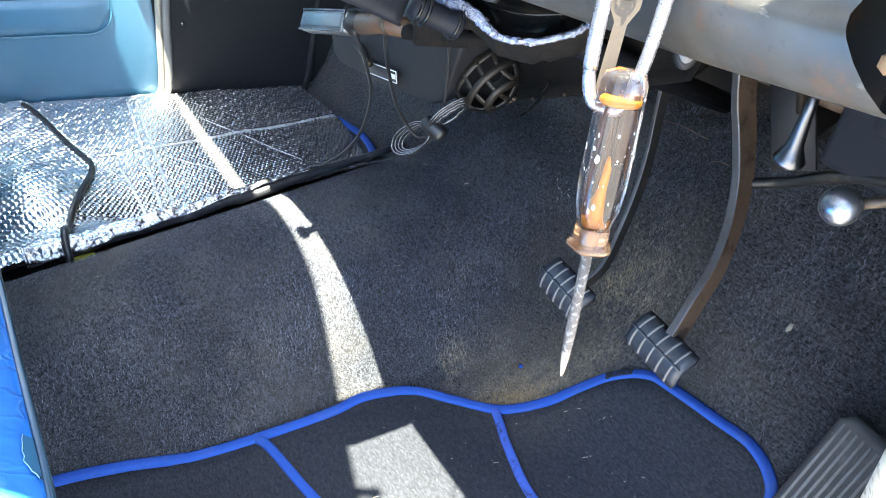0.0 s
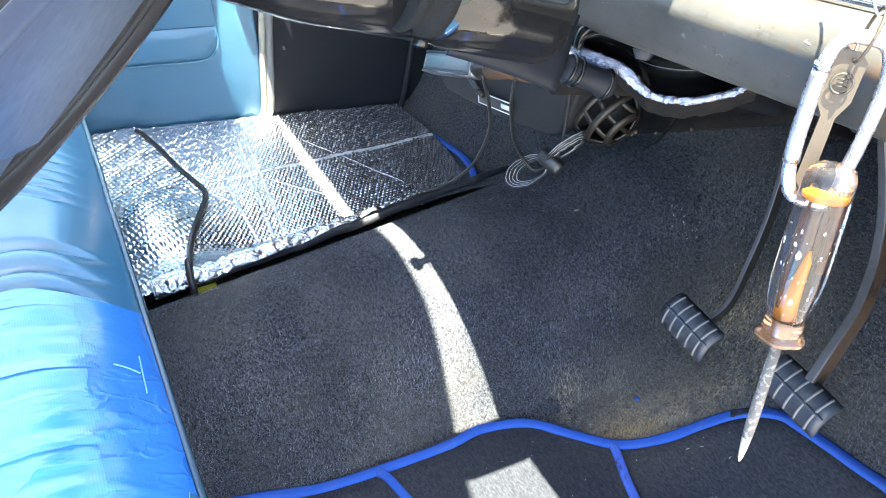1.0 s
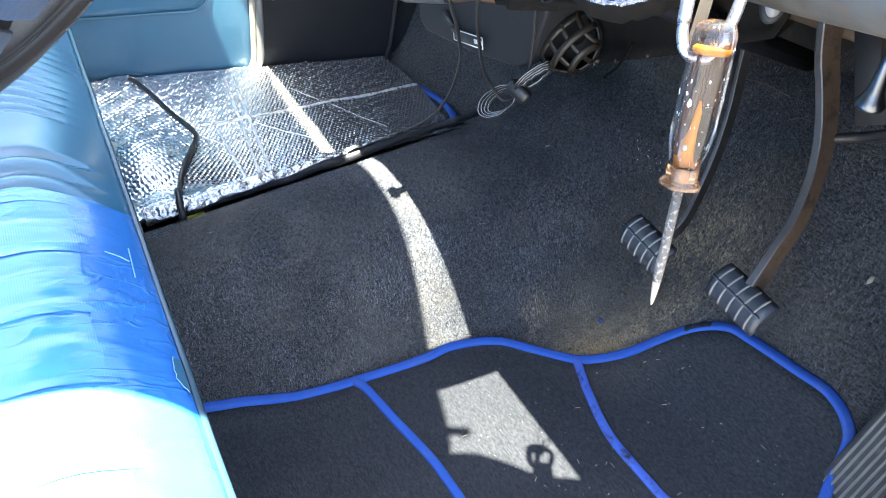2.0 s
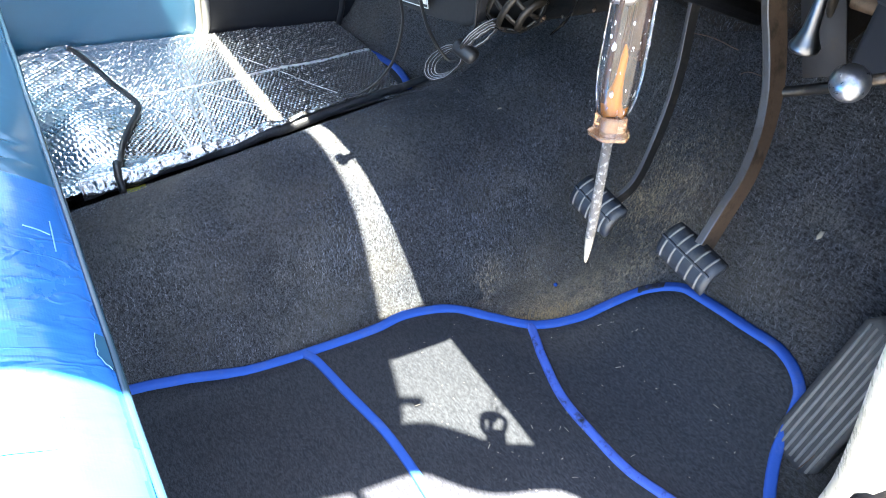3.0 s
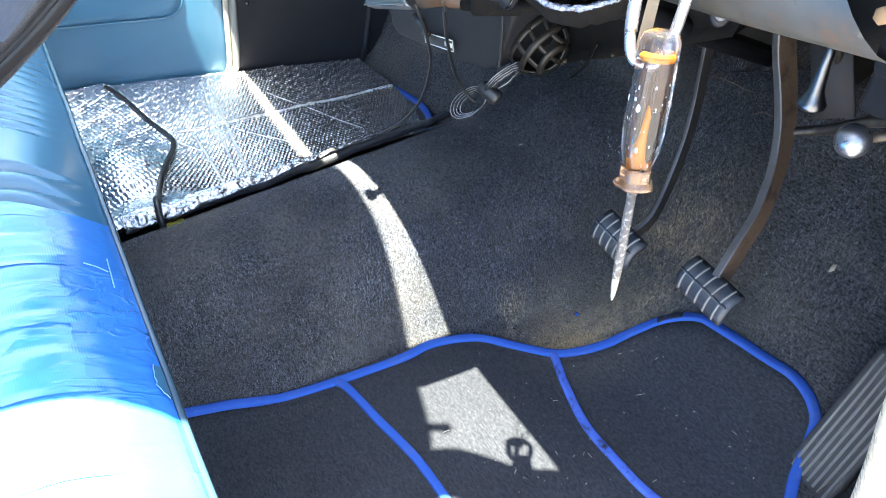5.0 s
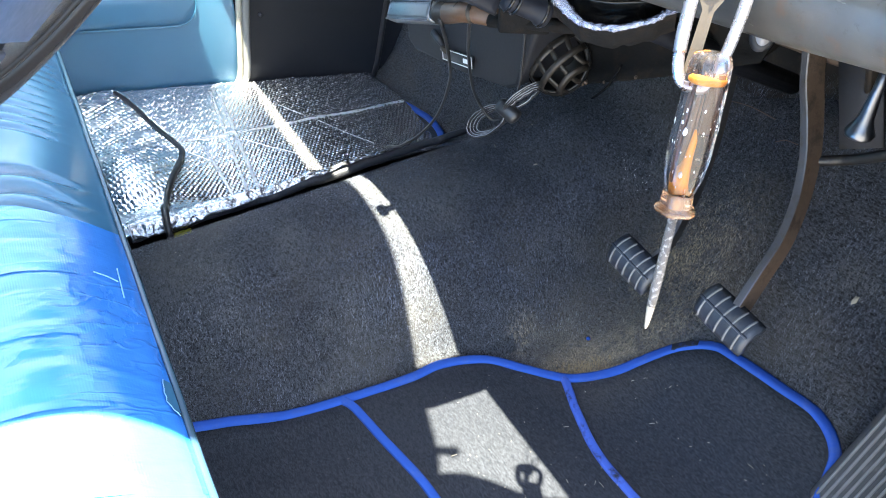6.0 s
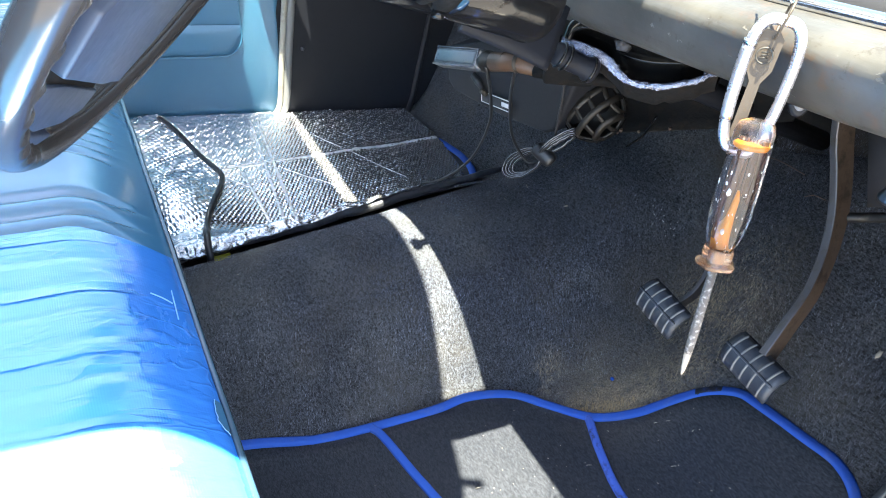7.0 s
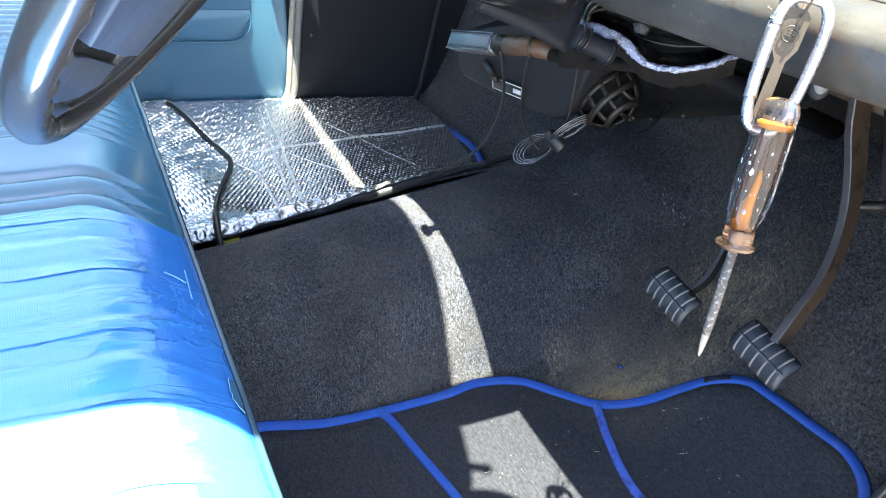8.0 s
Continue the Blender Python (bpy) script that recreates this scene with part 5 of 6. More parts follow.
    for k in range(58):
        a, z = rng.uniform(0, 6.28), 0.100 + 0.052 * rng.random()
        r = (0.0118 if z > 0.118 else 0.0090 + (z - 0.1005) * 0.16) * (1 + 0.055 * math.cos(6 * a)) - 0.0001
        s = rng.choice((0.00018, 0.00022, 0.0003, 0.0003, 0.0004, 0.0005, 0.0013))
        c = m @ Vector((r * math.cos(a), r * math.sin(a), z))
        bmesh.ops.create_icosphere(bm, subdivisions=1, radius=1.0, matrix=Matrix.Translation(c) @ d.to_track_quat("Z", "Y").to_matrix().to_4x4() @ pose(0, 0, 0, 0, 0, math.degrees(a)) @ Matrix.Diagonal((0.0002, s, s * rng.uniform(0.8, 3.0), 1)))
    for v in bm.verts:
        v.co += Vector((noise.noise(v.co * 900), noise.noise(v.co * 900 + Vector((7, 0, 0))), noise.noise(v.co * 900 + Vector((0, 7, 0))))) * 0.0005
    part("paint_fleck", bm, "white_print", ob, "dried white paint flecks")

    # snap hook: a rounded loop seen through the handle's hole
    hook = thing("snap_hook", (0.312, 0.283, 0.60), "pale alloy snap hook hanging from the ignition key", "carabiner")
    # loop plane: its up axis and a side axis across the line of sight
    side = Vector((0.66, -0.75, 0))
    up = (Vector((0.106, 0.166, 1.0)) + 0.11 * side).normalized()
    side = (side - up * side.dot(up)).normalized()
    c = Vector((0.3168, 0.2806, 0.6060))
    hh, w0, w1 = 0.0385, 0.0120, 0.0150
    pts = []
    for i in range(64):
        a = 2 * math.pi * i / 64
        ca, sa = math.cos(a), math.sin(a)
        x = math.copysign(abs(ca) ** 0.55, ca)
        z = math.copysign(abs(sa) ** 0.75, sa)
        w = w0 + (w1 - w0) * (z + 1) / 2
        pts.append(c + side * (x * w) + up * (z * hh))
    fwd = side.cross(up)
    bm = bmesh.new()
    rows = []
    n = len(pts)
    for i, p in enumerate(pts):
        t = (pts[(i + 1) % n] - pts[i - 1]).normalized()
        s = t.cross(fwd).normalized()
        rows.append([p + 0.0033 * (math.cos(q) * s + math.sin(q) * fwd) for q in (2 * math.pi * j / 12 for j in range(12))])
    rows.append(rows[0])
    add_grid(bm, rows, True)
    bmesh.ops.remove_doubles(bm, verts=bm.verts, dist=1e-6)
    part("loop", bm, "alloy", hook)
    bm = bmesh.new()
    left = [p for p in pts[24:42]]
    add_tube(bm, [p + side * 0.0002 for p in left[3:14]], 0.0038, 12)
    part("gate", bm, "alloy", hook, "sprung gate")
    bm = bmesh.new()
    add_tube(bm, [left[2] + side * 0.0, left[3]], 0.0042, 12)
    part("gate_pin", bm, "dull_chrome", hook)

    # key with stamped round mark
    key = thing("ignition_key", (0.318, 0.289, 0.635), "tarnished ignition key on a wire ring", "key")
    kc = Vector((0.3185, 0.2855, 0.6235))
    km = Matrix.Translation(kc) @ Matrix((( side.x, up.x, -fwd.x, 0), (side.y, up.y, -fwd.y, 0), (side.z, up.z, -fwd.z, 0), (0, 0, 0, 1)))
    bm = bmesh.new()
    outline = [km @ Vector(q) for q in ((-0.0075, 0.010, 0), (-0.008, -0.002, 0), (-0.0065, -0.010, 0), (-0.0030, -0.016, 0), (-0.0035, -0.048, 0), (0.0, -0.052, 0), (0.0035, -0.048, 0), (0.0032, -0.016, 0), (0.0070, -0.008, 0), (0.0075, 0.010, 0), (0.004, 0.014, 0), (-0.004, 0.014, 0))]
    add_plate(bm, outline, 0.0022)
    blade = part("blade", bm, "brass", key, smooth=False)
    bm = bmesh.new()
    ring = [km @ Vector((0.0045 * math.cos(t), 0.0045 * math.sin(t), -0.0026)) for t in [2 * math.pi * i / 24 for i in range(25)]]
    add_tube(bm, ring, 0.0006, 6, cap=False)
    for o in (-0.0016, 0.0, 0.0016):
        add_tube(bm, [km @ Vector((-0.0022, o, -0.0025)), km @ Vector((0.0022, o + 0.0008, -0.0025))], 0.0004, 5)
    part("stamp", bm, "stamp_ink", key, "stamped round mark")
    bm = bmesh.new()
    ringc = c + up * 0.040
    loop = [ringc + (fwd * 0.012 * math.cos(t) + up * 0.012 * math.sin(t)) + side * 0.002 * math.sin(t) for t in [2 * math.pi * i / 28 for i in range(29)]]
    add_tube(bm, loop, 0.0008, 6, cap=False)
    part("wire_ring", bm, "brass", key, "thin wire ring")
    bm = bmesh.new()
    add_tube(bm, spline([ringc + up * 0.008, ringc + up * 0.02 + side * 0.008, (0.345, 0.30, 0.70)], 10), 0.0007, 6)
    add_tube(bm, spline([ringc + up * 0.008, ringc + up * 0.02 - side * 0.006, (0.350, 0.315, 0.70)], 10), 0.0007, 6)
    part("wire_loop", bm, "dull_chrome", key)


build_hanging()


# ---- under the dashboard ----
def build_lamp():
    ob = thing("stem_lamp", (0.36, 0.70, 0.455), "small rectangular chrome-framed lamp on a brown stem", "lamp")
    a, b = Vector((0.361, 0.769, 0.4315)), Vector((0.373, 0.681, 0.4585))
    d = (b - a).normalized()
    nrm = Vector((-0.42, -0.75, 0.5))
    nrm = (nrm - d * nrm.dot(d)).normalized()
    u = nrm.cross(d)
    m = Matrix(((d.x, u.x, nrm.x, 0), (d.y, u.y, nrm.y, 0), (d.z, u.z, nrm.z, 0), (0, 0, 0, 1)))
    mid = Matrix.Translation((a + b) / 2) @ m
    L = (b - a).length
    bm = bmesh.new()
    add_box(bm, mid, (L - 0.004, 0.0225, 0.018), 0.004, 3)
    part("body", bm, "lamp_case", ob)
    bm = bmesh.new()
    add_box(bm, mid @ pose(0, 0, 0.0085), (L - 0.015, 0.0155, 0.005), 0.002)
    part("lens", bm, "lamp_lens", ob, "grey ribbed lens")
    bm = bmesh.new()
    for s in (-1, 1):
        add_tube(bm, [mid @ Vector((-L / 2 + 0.004, s * 0.0102, 0.009)), mid @ Vector((L / 2 - 0.006, s * 0.0102, 0.009))], 0.0011, 6)
        add_tube(bm, [mid @ Vector((s * (L / 2 - 0.006), -0.0102, 0.009)), mid @ Vector((s * (L / 2 - 0.006), 0.0102, 0.009))], 0.0011, 6)
    part("bezel", bm, "hazy_chrome", ob, "dull chrome bezel")
    bm = bmesh.new()
    add_lathe(bm, Matrix.Translation(b) @ d.to_track_quat("Z", "Y").to_matrix().to_4x4(), [(0.010, -0.004), (0.012, 0.004), (0.009, 0.012), (0.010, 0.018)], 16)
    for v in bm.verts:
        v.co += (v.co - b).normalized() * 0.0022 * noise.noise(v.co * 260)
    part("socket", bm, "dark_metal", ob, "grimy lamp socket")
    bm = bmesh.new()
    add_tube(bm, [b + d * 0.014, b + d * 0.04 + Vector((0.004, 0, 0.001)), b + d * 0.085 + Vector((0.015, 0, -0.006))], [0.011, 0.010, 0.009], 12)
    part("stem", bm, "brown", ob, "worn brown stem")
    bm = bmesh.new()
    for k in (0.030, 0.052):
        add_tube(bm, [b + d * k + Vector((0.0035, 0, 0.001)), b + d * (k + 0.0012) + Vector((0.0037, 0, 0.001))], 0.0108, 14)
    part("stem_band", bm, "dark_metal", ob, "dark band round the stem")
    return ob


build_lamp()


def build_cross_bar():
    ob = thing("cross_bar", (0.42, 0.5, 0.49), "black steel bar under the dashboard", "bracket")
    bm = bmesh.new()
    add_tube(bm, spline([(0.384, 0.600, 0.478), (0.41, 0.556, 0.486), (0.44, 0.51, 0.494), (0.47, 0.47, 0.505)], 16), 0.008, 10, 0.8)
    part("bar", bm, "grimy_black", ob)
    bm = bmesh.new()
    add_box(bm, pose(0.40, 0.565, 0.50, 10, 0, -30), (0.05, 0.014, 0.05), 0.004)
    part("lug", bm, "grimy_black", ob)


build_cross_bar()


def build_heater():
    ob = thing("heater", (0.52, 0.84, 0.34), "dark grey plastic heater box with a round fan grille", "heater")
    # the face slopes; lower edge runs up towards the driver
    bm = bmesh.new()
    face = [(0.490, 0.992, 0.318), (0.490, 0.985, 0.292), (0.492, 0.965, 0.282), (0.500, 0.83, 0.302), (0.506, 0.735, 0.318), (0.508, 0.715, 0.330), (0.512, 0.695, 0.40), (0.512, 0.690, 0.470), (0.500, 0.86, 0.405), (0.490, 0.985, 0.350)]
    f = [Vector(p) for p in face]
    vs = [bm.verts.new(p) for p in f]
    bk = [bm.verts.new(p + Vector((0.16, 0, 0.03))) for p in f]
    bm.faces.new(vs)
    bm.faces.new(bk[::-1])
    n = len(f)
    for i in range(n):
        bm.faces.new((vs[i], bk[i], bk[(i + 1) % n], vs[(i + 1) % n]))
    bmesh.ops.bevel(bm, geom=[e for e in bm.edges if all(v in vs for v in e.verts)], offset=0.006, segments=3, profile=0.5, affect="EDGES")
    part("case", bm, "black_plastic", ob, smooth=False)
    # label strip with a plain bar for its small print
    bm = bmesh.new()
    lm = Matrix.Translation((0.4945, 0.843, 0.319)) @ pose(0, 0, 0, -11.5, 0, 2)
    add_box(bm, lm, (0.002, 0.078, 0.017), 0.0005)
    plate = part("label_plate", bm, "wire", ob, "black label plate")
    bm = bmesh.new()
    for y0, y1, z in ((-0.038, 0.038, 0.0075), (-0.038, 0.038, -0.0075)):
        add_box(bm, lm @ pose(-0.0012, 0, z), (0.001, 0.076, 0.0012))
    for y in (-0.038, 0.038):
        add_box(bm, lm @ pose(-0.0012, y, 0), (0.001, 0.0012, 0.0155))
    add_box(bm, lm @ pose(-0.0012, -0.026, 0), (0.001, 0.019, 0.006))
    part("label_print", bm, "white_print", plate, "white border and print bar")
    bm = bmesh.new()
    add_tube(bm, [(0.490, 0.905, 0.334), (0.489, 0.885, 0.330), (0.487, 0.867, 0.325)], [0.0055, 0.0055, 0.003], 10)
    part("knob", bm, "wire", ob, "black slide knob")
    bm = bmesh.new()
    add_lathe(bm, Matrix.Translation((0.485, 0.864, 0.325)) @ pose(0, 0, 0, 90, 0, 0), [(0.004, -0.006), (0.004, 0.006)], 10)
    part("terminal", bm, "brass", ob, "brass terminal")
    # fan: a domed cage of broad crossing slats in a dark housing
    c = Vector((0.545, 0.691, 0.366))
    ax = Vector((-0.62, -0.52, 0.30)).normalized()
    m = Matrix.Translation(c) @ ax.to_track_quat("Z", "Y").to_matrix().to_4x4()
    R = 0.040
    bm = bmesh.new()
    add_lathe(bm, m, [(R, -0.07), (R, -0.012), (R - 0.002, -0.008), (R - 0.005, -0.010), (R - 0.006, -0.05), (0.010, -0.052)], 36)
    fan = part("fan_housing", bm, "dark_metal", ob)

    def dome(u, v):
        """A point of the cage: u, v across its mouth."""
        r2 = min(1.0, u * u + v * v)
        return m @ Vector((u * R, v * R, -0.010 + 0.022 * math.sqrt(1 - r2)))

    for turn, count, half in ((0.95, 4, 0.105), (2.35, 4, 0.075)):
        for k in range(count):
            o = -0.78 + 1.56 * k / (count - 1)
            w = math.sqrt(max(0.05, 1 - o * o))
            rows = []
            for i in range(15):
                s = -w + 2 * w * i / 14
                row = []
                for e in (-half, 0.0, half):
                    q = o + e + 0.16 * (1 - (s / w) ** 2)
                    row.append(dome(s * math.cos(turn) - q * math.sin(turn), s * math.sin(turn) + q * math.cos(turn)))
                rows.append(row)
            bm = bmesh.new()
            add_grid(bm, rows)
            sl = part("slat", bm, "fan_bronze", fan)
            sol = sl.modifiers.new("thickness", "SOLIDIFY")
            sol.thickness = 0.0009
    bm = bmesh.new()
    add_tube(bm, [m @ Vector((R * math.cos(t), R * math.sin(t), -0.009)) for t in [2 * math.pi * i / 40 for i in range(41)]], 0.0018, 8, cap=False)
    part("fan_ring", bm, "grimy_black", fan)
    return ob


build_heater()


def build_cables():
    # coiled spare cable tied in a bow
    ob = thing("cable_coil", (0.50, 0.74, 0.22), "bundle of black cable tied in a coil", "cable")
    knot = Vector((0.498, 0.716, 0.298))
    rng = random.Random(2)
    for sgn, cnt in ((-1, 4), (1, 4)):
        for k in range(cnt):
            w = 0.009 + 0.0028 * k if sgn > 0 else 0.011 + 0.0018 * k
            l = 0.046 + 0.004 * k if sgn > 0 else 0.062 + 0.004 * k
            # one lobe points up the toe board, the other down towards the tunnel
            ax = Vector((0.70, -0.36, 0.68)).normalized() if sgn > 0 else Vector((-0.30, 0.62, -0.66)).normalized()
            sd = Vector((-0.5, -0.3, 0.6)) if sgn > 0 else Vector((-0.15, 0.70, 0.70))
            sd = (sd - ax * sd.dot(ax)).normalized()
            pts = []
            for i in range(25):
                t = math.pi * 2 * i / 24
                pts.append(knot + ax * (l * (1 - math.cos(t)) / 2) + sd * (w * math.sin(t)) + Vector((-0.002 * k, 0.001 * rng.uniform(-1, 1), 0.001 * k)))
            bm = bmesh.new()
            add_tube(bm, pts, 0.0017, 8, cap=False)
            loop = part("loop", bm, "wire", ob)
            bm = bmesh.new()
            add_tube(bm, [p + Vector((-0.00085, -0.00075, 0.0011)) for p in pts], 0.00055, 5, cap=False)
            part("stripe", bm, "stripe", loop, "pale cable stripe")
    bm = bmesh.new()
    add_box(bm, Matrix.Translation(knot) @ pose(0, 0, 0, 30, 20, 40), (0.022, 0.034, 0.020), 0.007, 3)
    part("tie", bm, "wire", ob, "black cloth tie")
    for nm, pts, r in (("lamp_cable", [(0.386, 0.640, 0.462), (0.390, 0.648, 0.449), (0.42, 0.694, 0.397), (0.46, 0.741, 0.322), (0.485, 0.739, 0.280), (0.495, 0.724, 0.284), (0.500, 0.718, 0.292)], 0.0021),
                       ("hanging_cable", [(0.366, 0.668, 0.458), (0.372, 0.672, 0.446), (0.400, 0.707, 0.401), (0.430, 0.752, 0.338), (0.450, 0.817, 0.254), (0.455, 0.885, 0.184), (0.452, 0.945, 0.135), (0.446, 0.972, 0.122), (0.438, 0.966, 0.112)], 0.0021),
                       ("heater_cable", [(0.500, 0.700, 0.42), (0.503, 0.703, 0.37), (0.503, 0.706, 0.33), (0.502, 0.712, 0.300)], 0.0018)):
        c = thing(nm, pts[0], "thin black cable hanging under the dashboard", "cable")
        bm = bmesh.new()
        add_tube(bm, spline(pts, 40), r, 7)
        part("cable", bm, "wire", c)


build_cables()


def build_duct():
    """The black bowl beside the column with its torn foil lip."""
    ob = thing("foil_duct", (0.38, 0.46, 0.55), "black duct mouth with a crumpled silver foil lip", "duct")
    nrm = Vector((-0.758, -0.531, 0.379))            # out of the mouth
    lip = spline([(0.3442, 0.5107, 0.5464), (0.3511, 0.5008, 0.5463), (0.3592, 0.4874, 0.5438), (0.3658, 0.4760, 0.5409), (0.3727, 0.4596, 0.5318), (0.3764, 0.4525, 0.5292), (0.3846, 0.4414, 0.5292), (0.3929, 0.4312, 0.5315),
                  (0.4014, 0.4225, 0.5360), (0.4097, 0.4139, 0.5412), (0.4149, 0.4100, 0.5460), (0.4215, 0.4038, 0.5511)], 110)
    arch = spline([(0.3481, 0.5071, 0.5492), (0.3533, 0.5075, 0.5601), (0.3599, 0.5027, 0.5667), (0.3673, 0.4940, 0.5692), (0.3752, 0.4810, 0.5680), (0.3827, 0.4673, 0.5660), (0.3913, 0.4516, 0.5630), (0.4009, 0.4340, 0.5590), (0.4215, 0.4038, 0.5530)], 110)
    # torn lip: a creased strip folded over the edge
    bm = bmesh.new()
    rows = []
    for i, p in enumerate(lip):
        t = (lip[min(i + 1, 109)] - lip[max(i - 1, 0)]).normalized()
        s = t.cross(nrm).normalized()
        if s.z < 0:
            s = -s
        ragged = 0.0016 * noise.noise(Vector((i * 0.9, 0, 0)))
        row = []
        for a, o in ((0.0050, -0.006), (0.0042, 0.0), (0.0030, 0.0022), (0.0008, 0.0034), (-0.0016, 0.0030), (-0.0036, 0.0016), (-0.0048, -0.002)):
            j = len(row)
            c = Vector((noise.noise(Vector((i * 0.35, j * 0.7, 3))), noise.noise(Vector((i * 0.7, j * 0.3, 9))), 0)) * 0.0013
            wide = 1.0 - 0.45 * smoothstep(25, 50, i)
            row.append(p + s * (a * wide + ragged * (j in (0, 6)) + c.x) + nrm * (o * 0.32 + 0.7 * c.y))
        rows.append(row)
    add_grid(bm, rows)
    part("foil_lip", bm, "foil_dull", ob, "crumpled silver foil lip", smooth=False)
    # hollow between lip and arch
    back = Vector((0.45, 0.40, -0.10))
    bm = bmesh.new()
    add_grid(bm, [[p.lerp(q, v) + back * lerp_table(v, ((0.0, 0.0), (0.06, 0.022), (0.15, 0.040), (0.30, 0.052), (0.45, 0.045), (0.55, 0.028), (0.65, 0.006), (0.75, -0.009), (0.85, -0.016), (0.95, -0.012), (1.0, 0.0))) for p, q in zip(lip, arch)] for v in [i / 20 for i in range(21)]])
    part("bowl", bm, "black_gloss", ob, "glossy black inside of the duct")
    bm = bmesh.new()
    add_tube(bm, [q + nrm * 0.003 for q in arch], [0.0035 + 0.0035 * math.sin(math.pi * i / 109) for i in range(110)], 12)
    part("rim", bm, "black_gloss", ob, "glossy black upper rim")
    # underside of the bowl, falling back under the dash
    bm = bmesh.new()
    rows = []
    for v, h in ((0.0, 0.0), (0.008, 0.010), (0.018, 0.022), (0.026, 0.045), (0.028, 0.10)):
        rows.append([p + Vector((0.52, 0.42, 0.0)) * h + Vector((0, 0, -v)) - nrm * 0.001 + Vector((0.001, 0.001, 0.002)) * noise.noise(p * 120 + Vector((0, 0, v * 90))) for p in lip])
    add_grid(bm, rows)
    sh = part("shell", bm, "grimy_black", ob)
    sol = sh.modifiers.new("thickness", "SOLIDIFY")
    sol.thickness = 0.0015
    bm = bmesh.new()
    add_lathe(bm, Matrix.Translation((0.378, 0.472, 0.5555)) @ nrm.to_track_quat("Z", "Y").to_matrix().to_4x4(), [(0.0075, -0.012), (0.0075, 0.0), (0.0060, 0.002), (0.0035, 0.002), (0.0035, 0.006)], 6)
    part("nut", bm, "plate_grey", ob, "dull steel nut")
    return ob


build_duct()


def build_pull():
    ob = thing("pull_knob", (0.413, 0.233, 0.534), "flared chrome pull knob under the dash rail", "knob")
    a, b = Vector((0.415, 0.233, 0.533)), Vector((0.413, 0.232, 0.578))
    bm = bmesh.new()
    add_lathe(bm, Matrix.Translation(a) @ (b - a).normalized().to_track_quat("Z", "Y").to_matrix().to_4x4(), [(0.004, -0.001), (0.0082, 0.0), (0.0088, 0.0025), (0.0070, 0.006), (0.0046, 0.012), (0.0032, 0.03), (0.0028, 0.048)], 24)
    part("knob", bm, "grey_chrome", ob)
    lever = thing("ball_lever", (0.381, 0.186, 0.547), "chrome ball knob on a thin dark lever", "lever")
    c = Vector((0.384, 0.1835, 0.544))
    bm = bmesh.new()
    bmesh.ops.create_uvsphere(bm, u_segments=28, v_segments=18, radius=0.0098, matrix=Matrix.Translation(c))
    part("ball", bm, "hazy_chrome", lever)
    bm = bmesh.new()
    add_tube(bm, spline([c + Vector((0.006, -0.006, 0.003)), (0.42, 0.150, 0.56), (0.47, 0.11, 0.575)], 12), 0.0028, 8)
    part("rod", bm, "dark_metal", lever)
    link = thing("pedal_link_rod", (0.70, 0.42, 0.345), "grey rod from the brake arm to the side panel", "rod")
    bm = bmesh.new()
    add_tube(bm, spline([(0.690, 0.415, 0.338), (0.705, 0.380, 0.355), (0.70, 0.30, 0.405), (0.70, 0.12, 0.45)], 14), 0.006, 8)
    part("rod", bm, "arm_black", link)
    # grey splash plate and dark clutter behind the pedals
    pl = thing("splash_plate", (0.76, 0.25, 0.42), "dull grey plate behind the pull knob", "plate")
    bm = bmesh.new()
    add_plate(bm, [(0.697, 0.4330, 0.4550), (0.697, 0.3890, 0.4700), (0.697, 0.3527, 0.3868), (0.697, 0.3930, 0.3640)], 0.004)
    part("plate", bm, "plate_grey", pl)
    side = thing("side_box", (0.71, 0.25, 0.40), "dark blue-grey steel box behind the pull knob", "box")
    bm = bmesh.new()
    add_box(bm, pose(0.735, 0.235, 0.490, 0, 6, 0), (0.060, 0.245, 0.200), 0.008, 3)
    part("case", bm, "side_steel", side)
    br = thing("pedal_box", (0.72, 0.5, 0.5), "rusty dark pedal bracket under the dashboard", "bracket")
    bm = bmesh.new()
    add_box(bm, pose(0.73, 0.47, 0.53, 0, -25, 0), (0.12, 0.20, 0.03), 0.006)
    part("top_plate", bm, "dark_metal", br)
    for y in (0.39, 0.55):
        bm = bmesh.new()
        add_box(bm, pose(0.74, y, 0.47, 0, -25, 0), (0.12, 0.008, 0.14), 0.003)
        part("cheek", bm, "dark_metal", br)
    bm = bmesh.new()
    add_tube(bm, [(0.72, 0.56, 0.43), (0.72, 0.36, 0.445)], 0.009, 10)
    part("pivot_pin", bm, "arm_rust", br, "rusty pivot pin")
    cl = thing("oval_gauge_back", (0.43, 0.33, 0.575), "small grey oval cap under the rail", "cap")
    bm = bmesh.new()
    add_lathe(bm, Matrix.Translation((0.44, 0.338, 0.556)) @ Vector((-0.6, -0.6, 0.35)).normalized().to_track_quat("Z", "Y").to_matrix().to_4x4() @ Matrix.Diagonal((0.7, 1.25, 1, 1)), [(0.012, -0.01), (0.012, 0.0), (0.0105, 0.003), (0.009, 0.003)], 24)
    part("cap", bm, "black_plastic", cl)
    bm = bmesh.new()
    add_lathe(bm, Matrix.Translation((0.44, 0.338, 0.556)) @ Vector((-0.6, -0.6, 0.35)).normalized().to_track_quat("Z", "Y").to_matrix().to_4x4() @ Matrix.Diagonal((0.7, 1.25, 1, 1)), [(0.0086, 0.0), (0.0086, 0.0036), (0.002, 0.0038)], 24)
    part("face", bm, "wire_light", cl, "grey oval face")


build_pull()


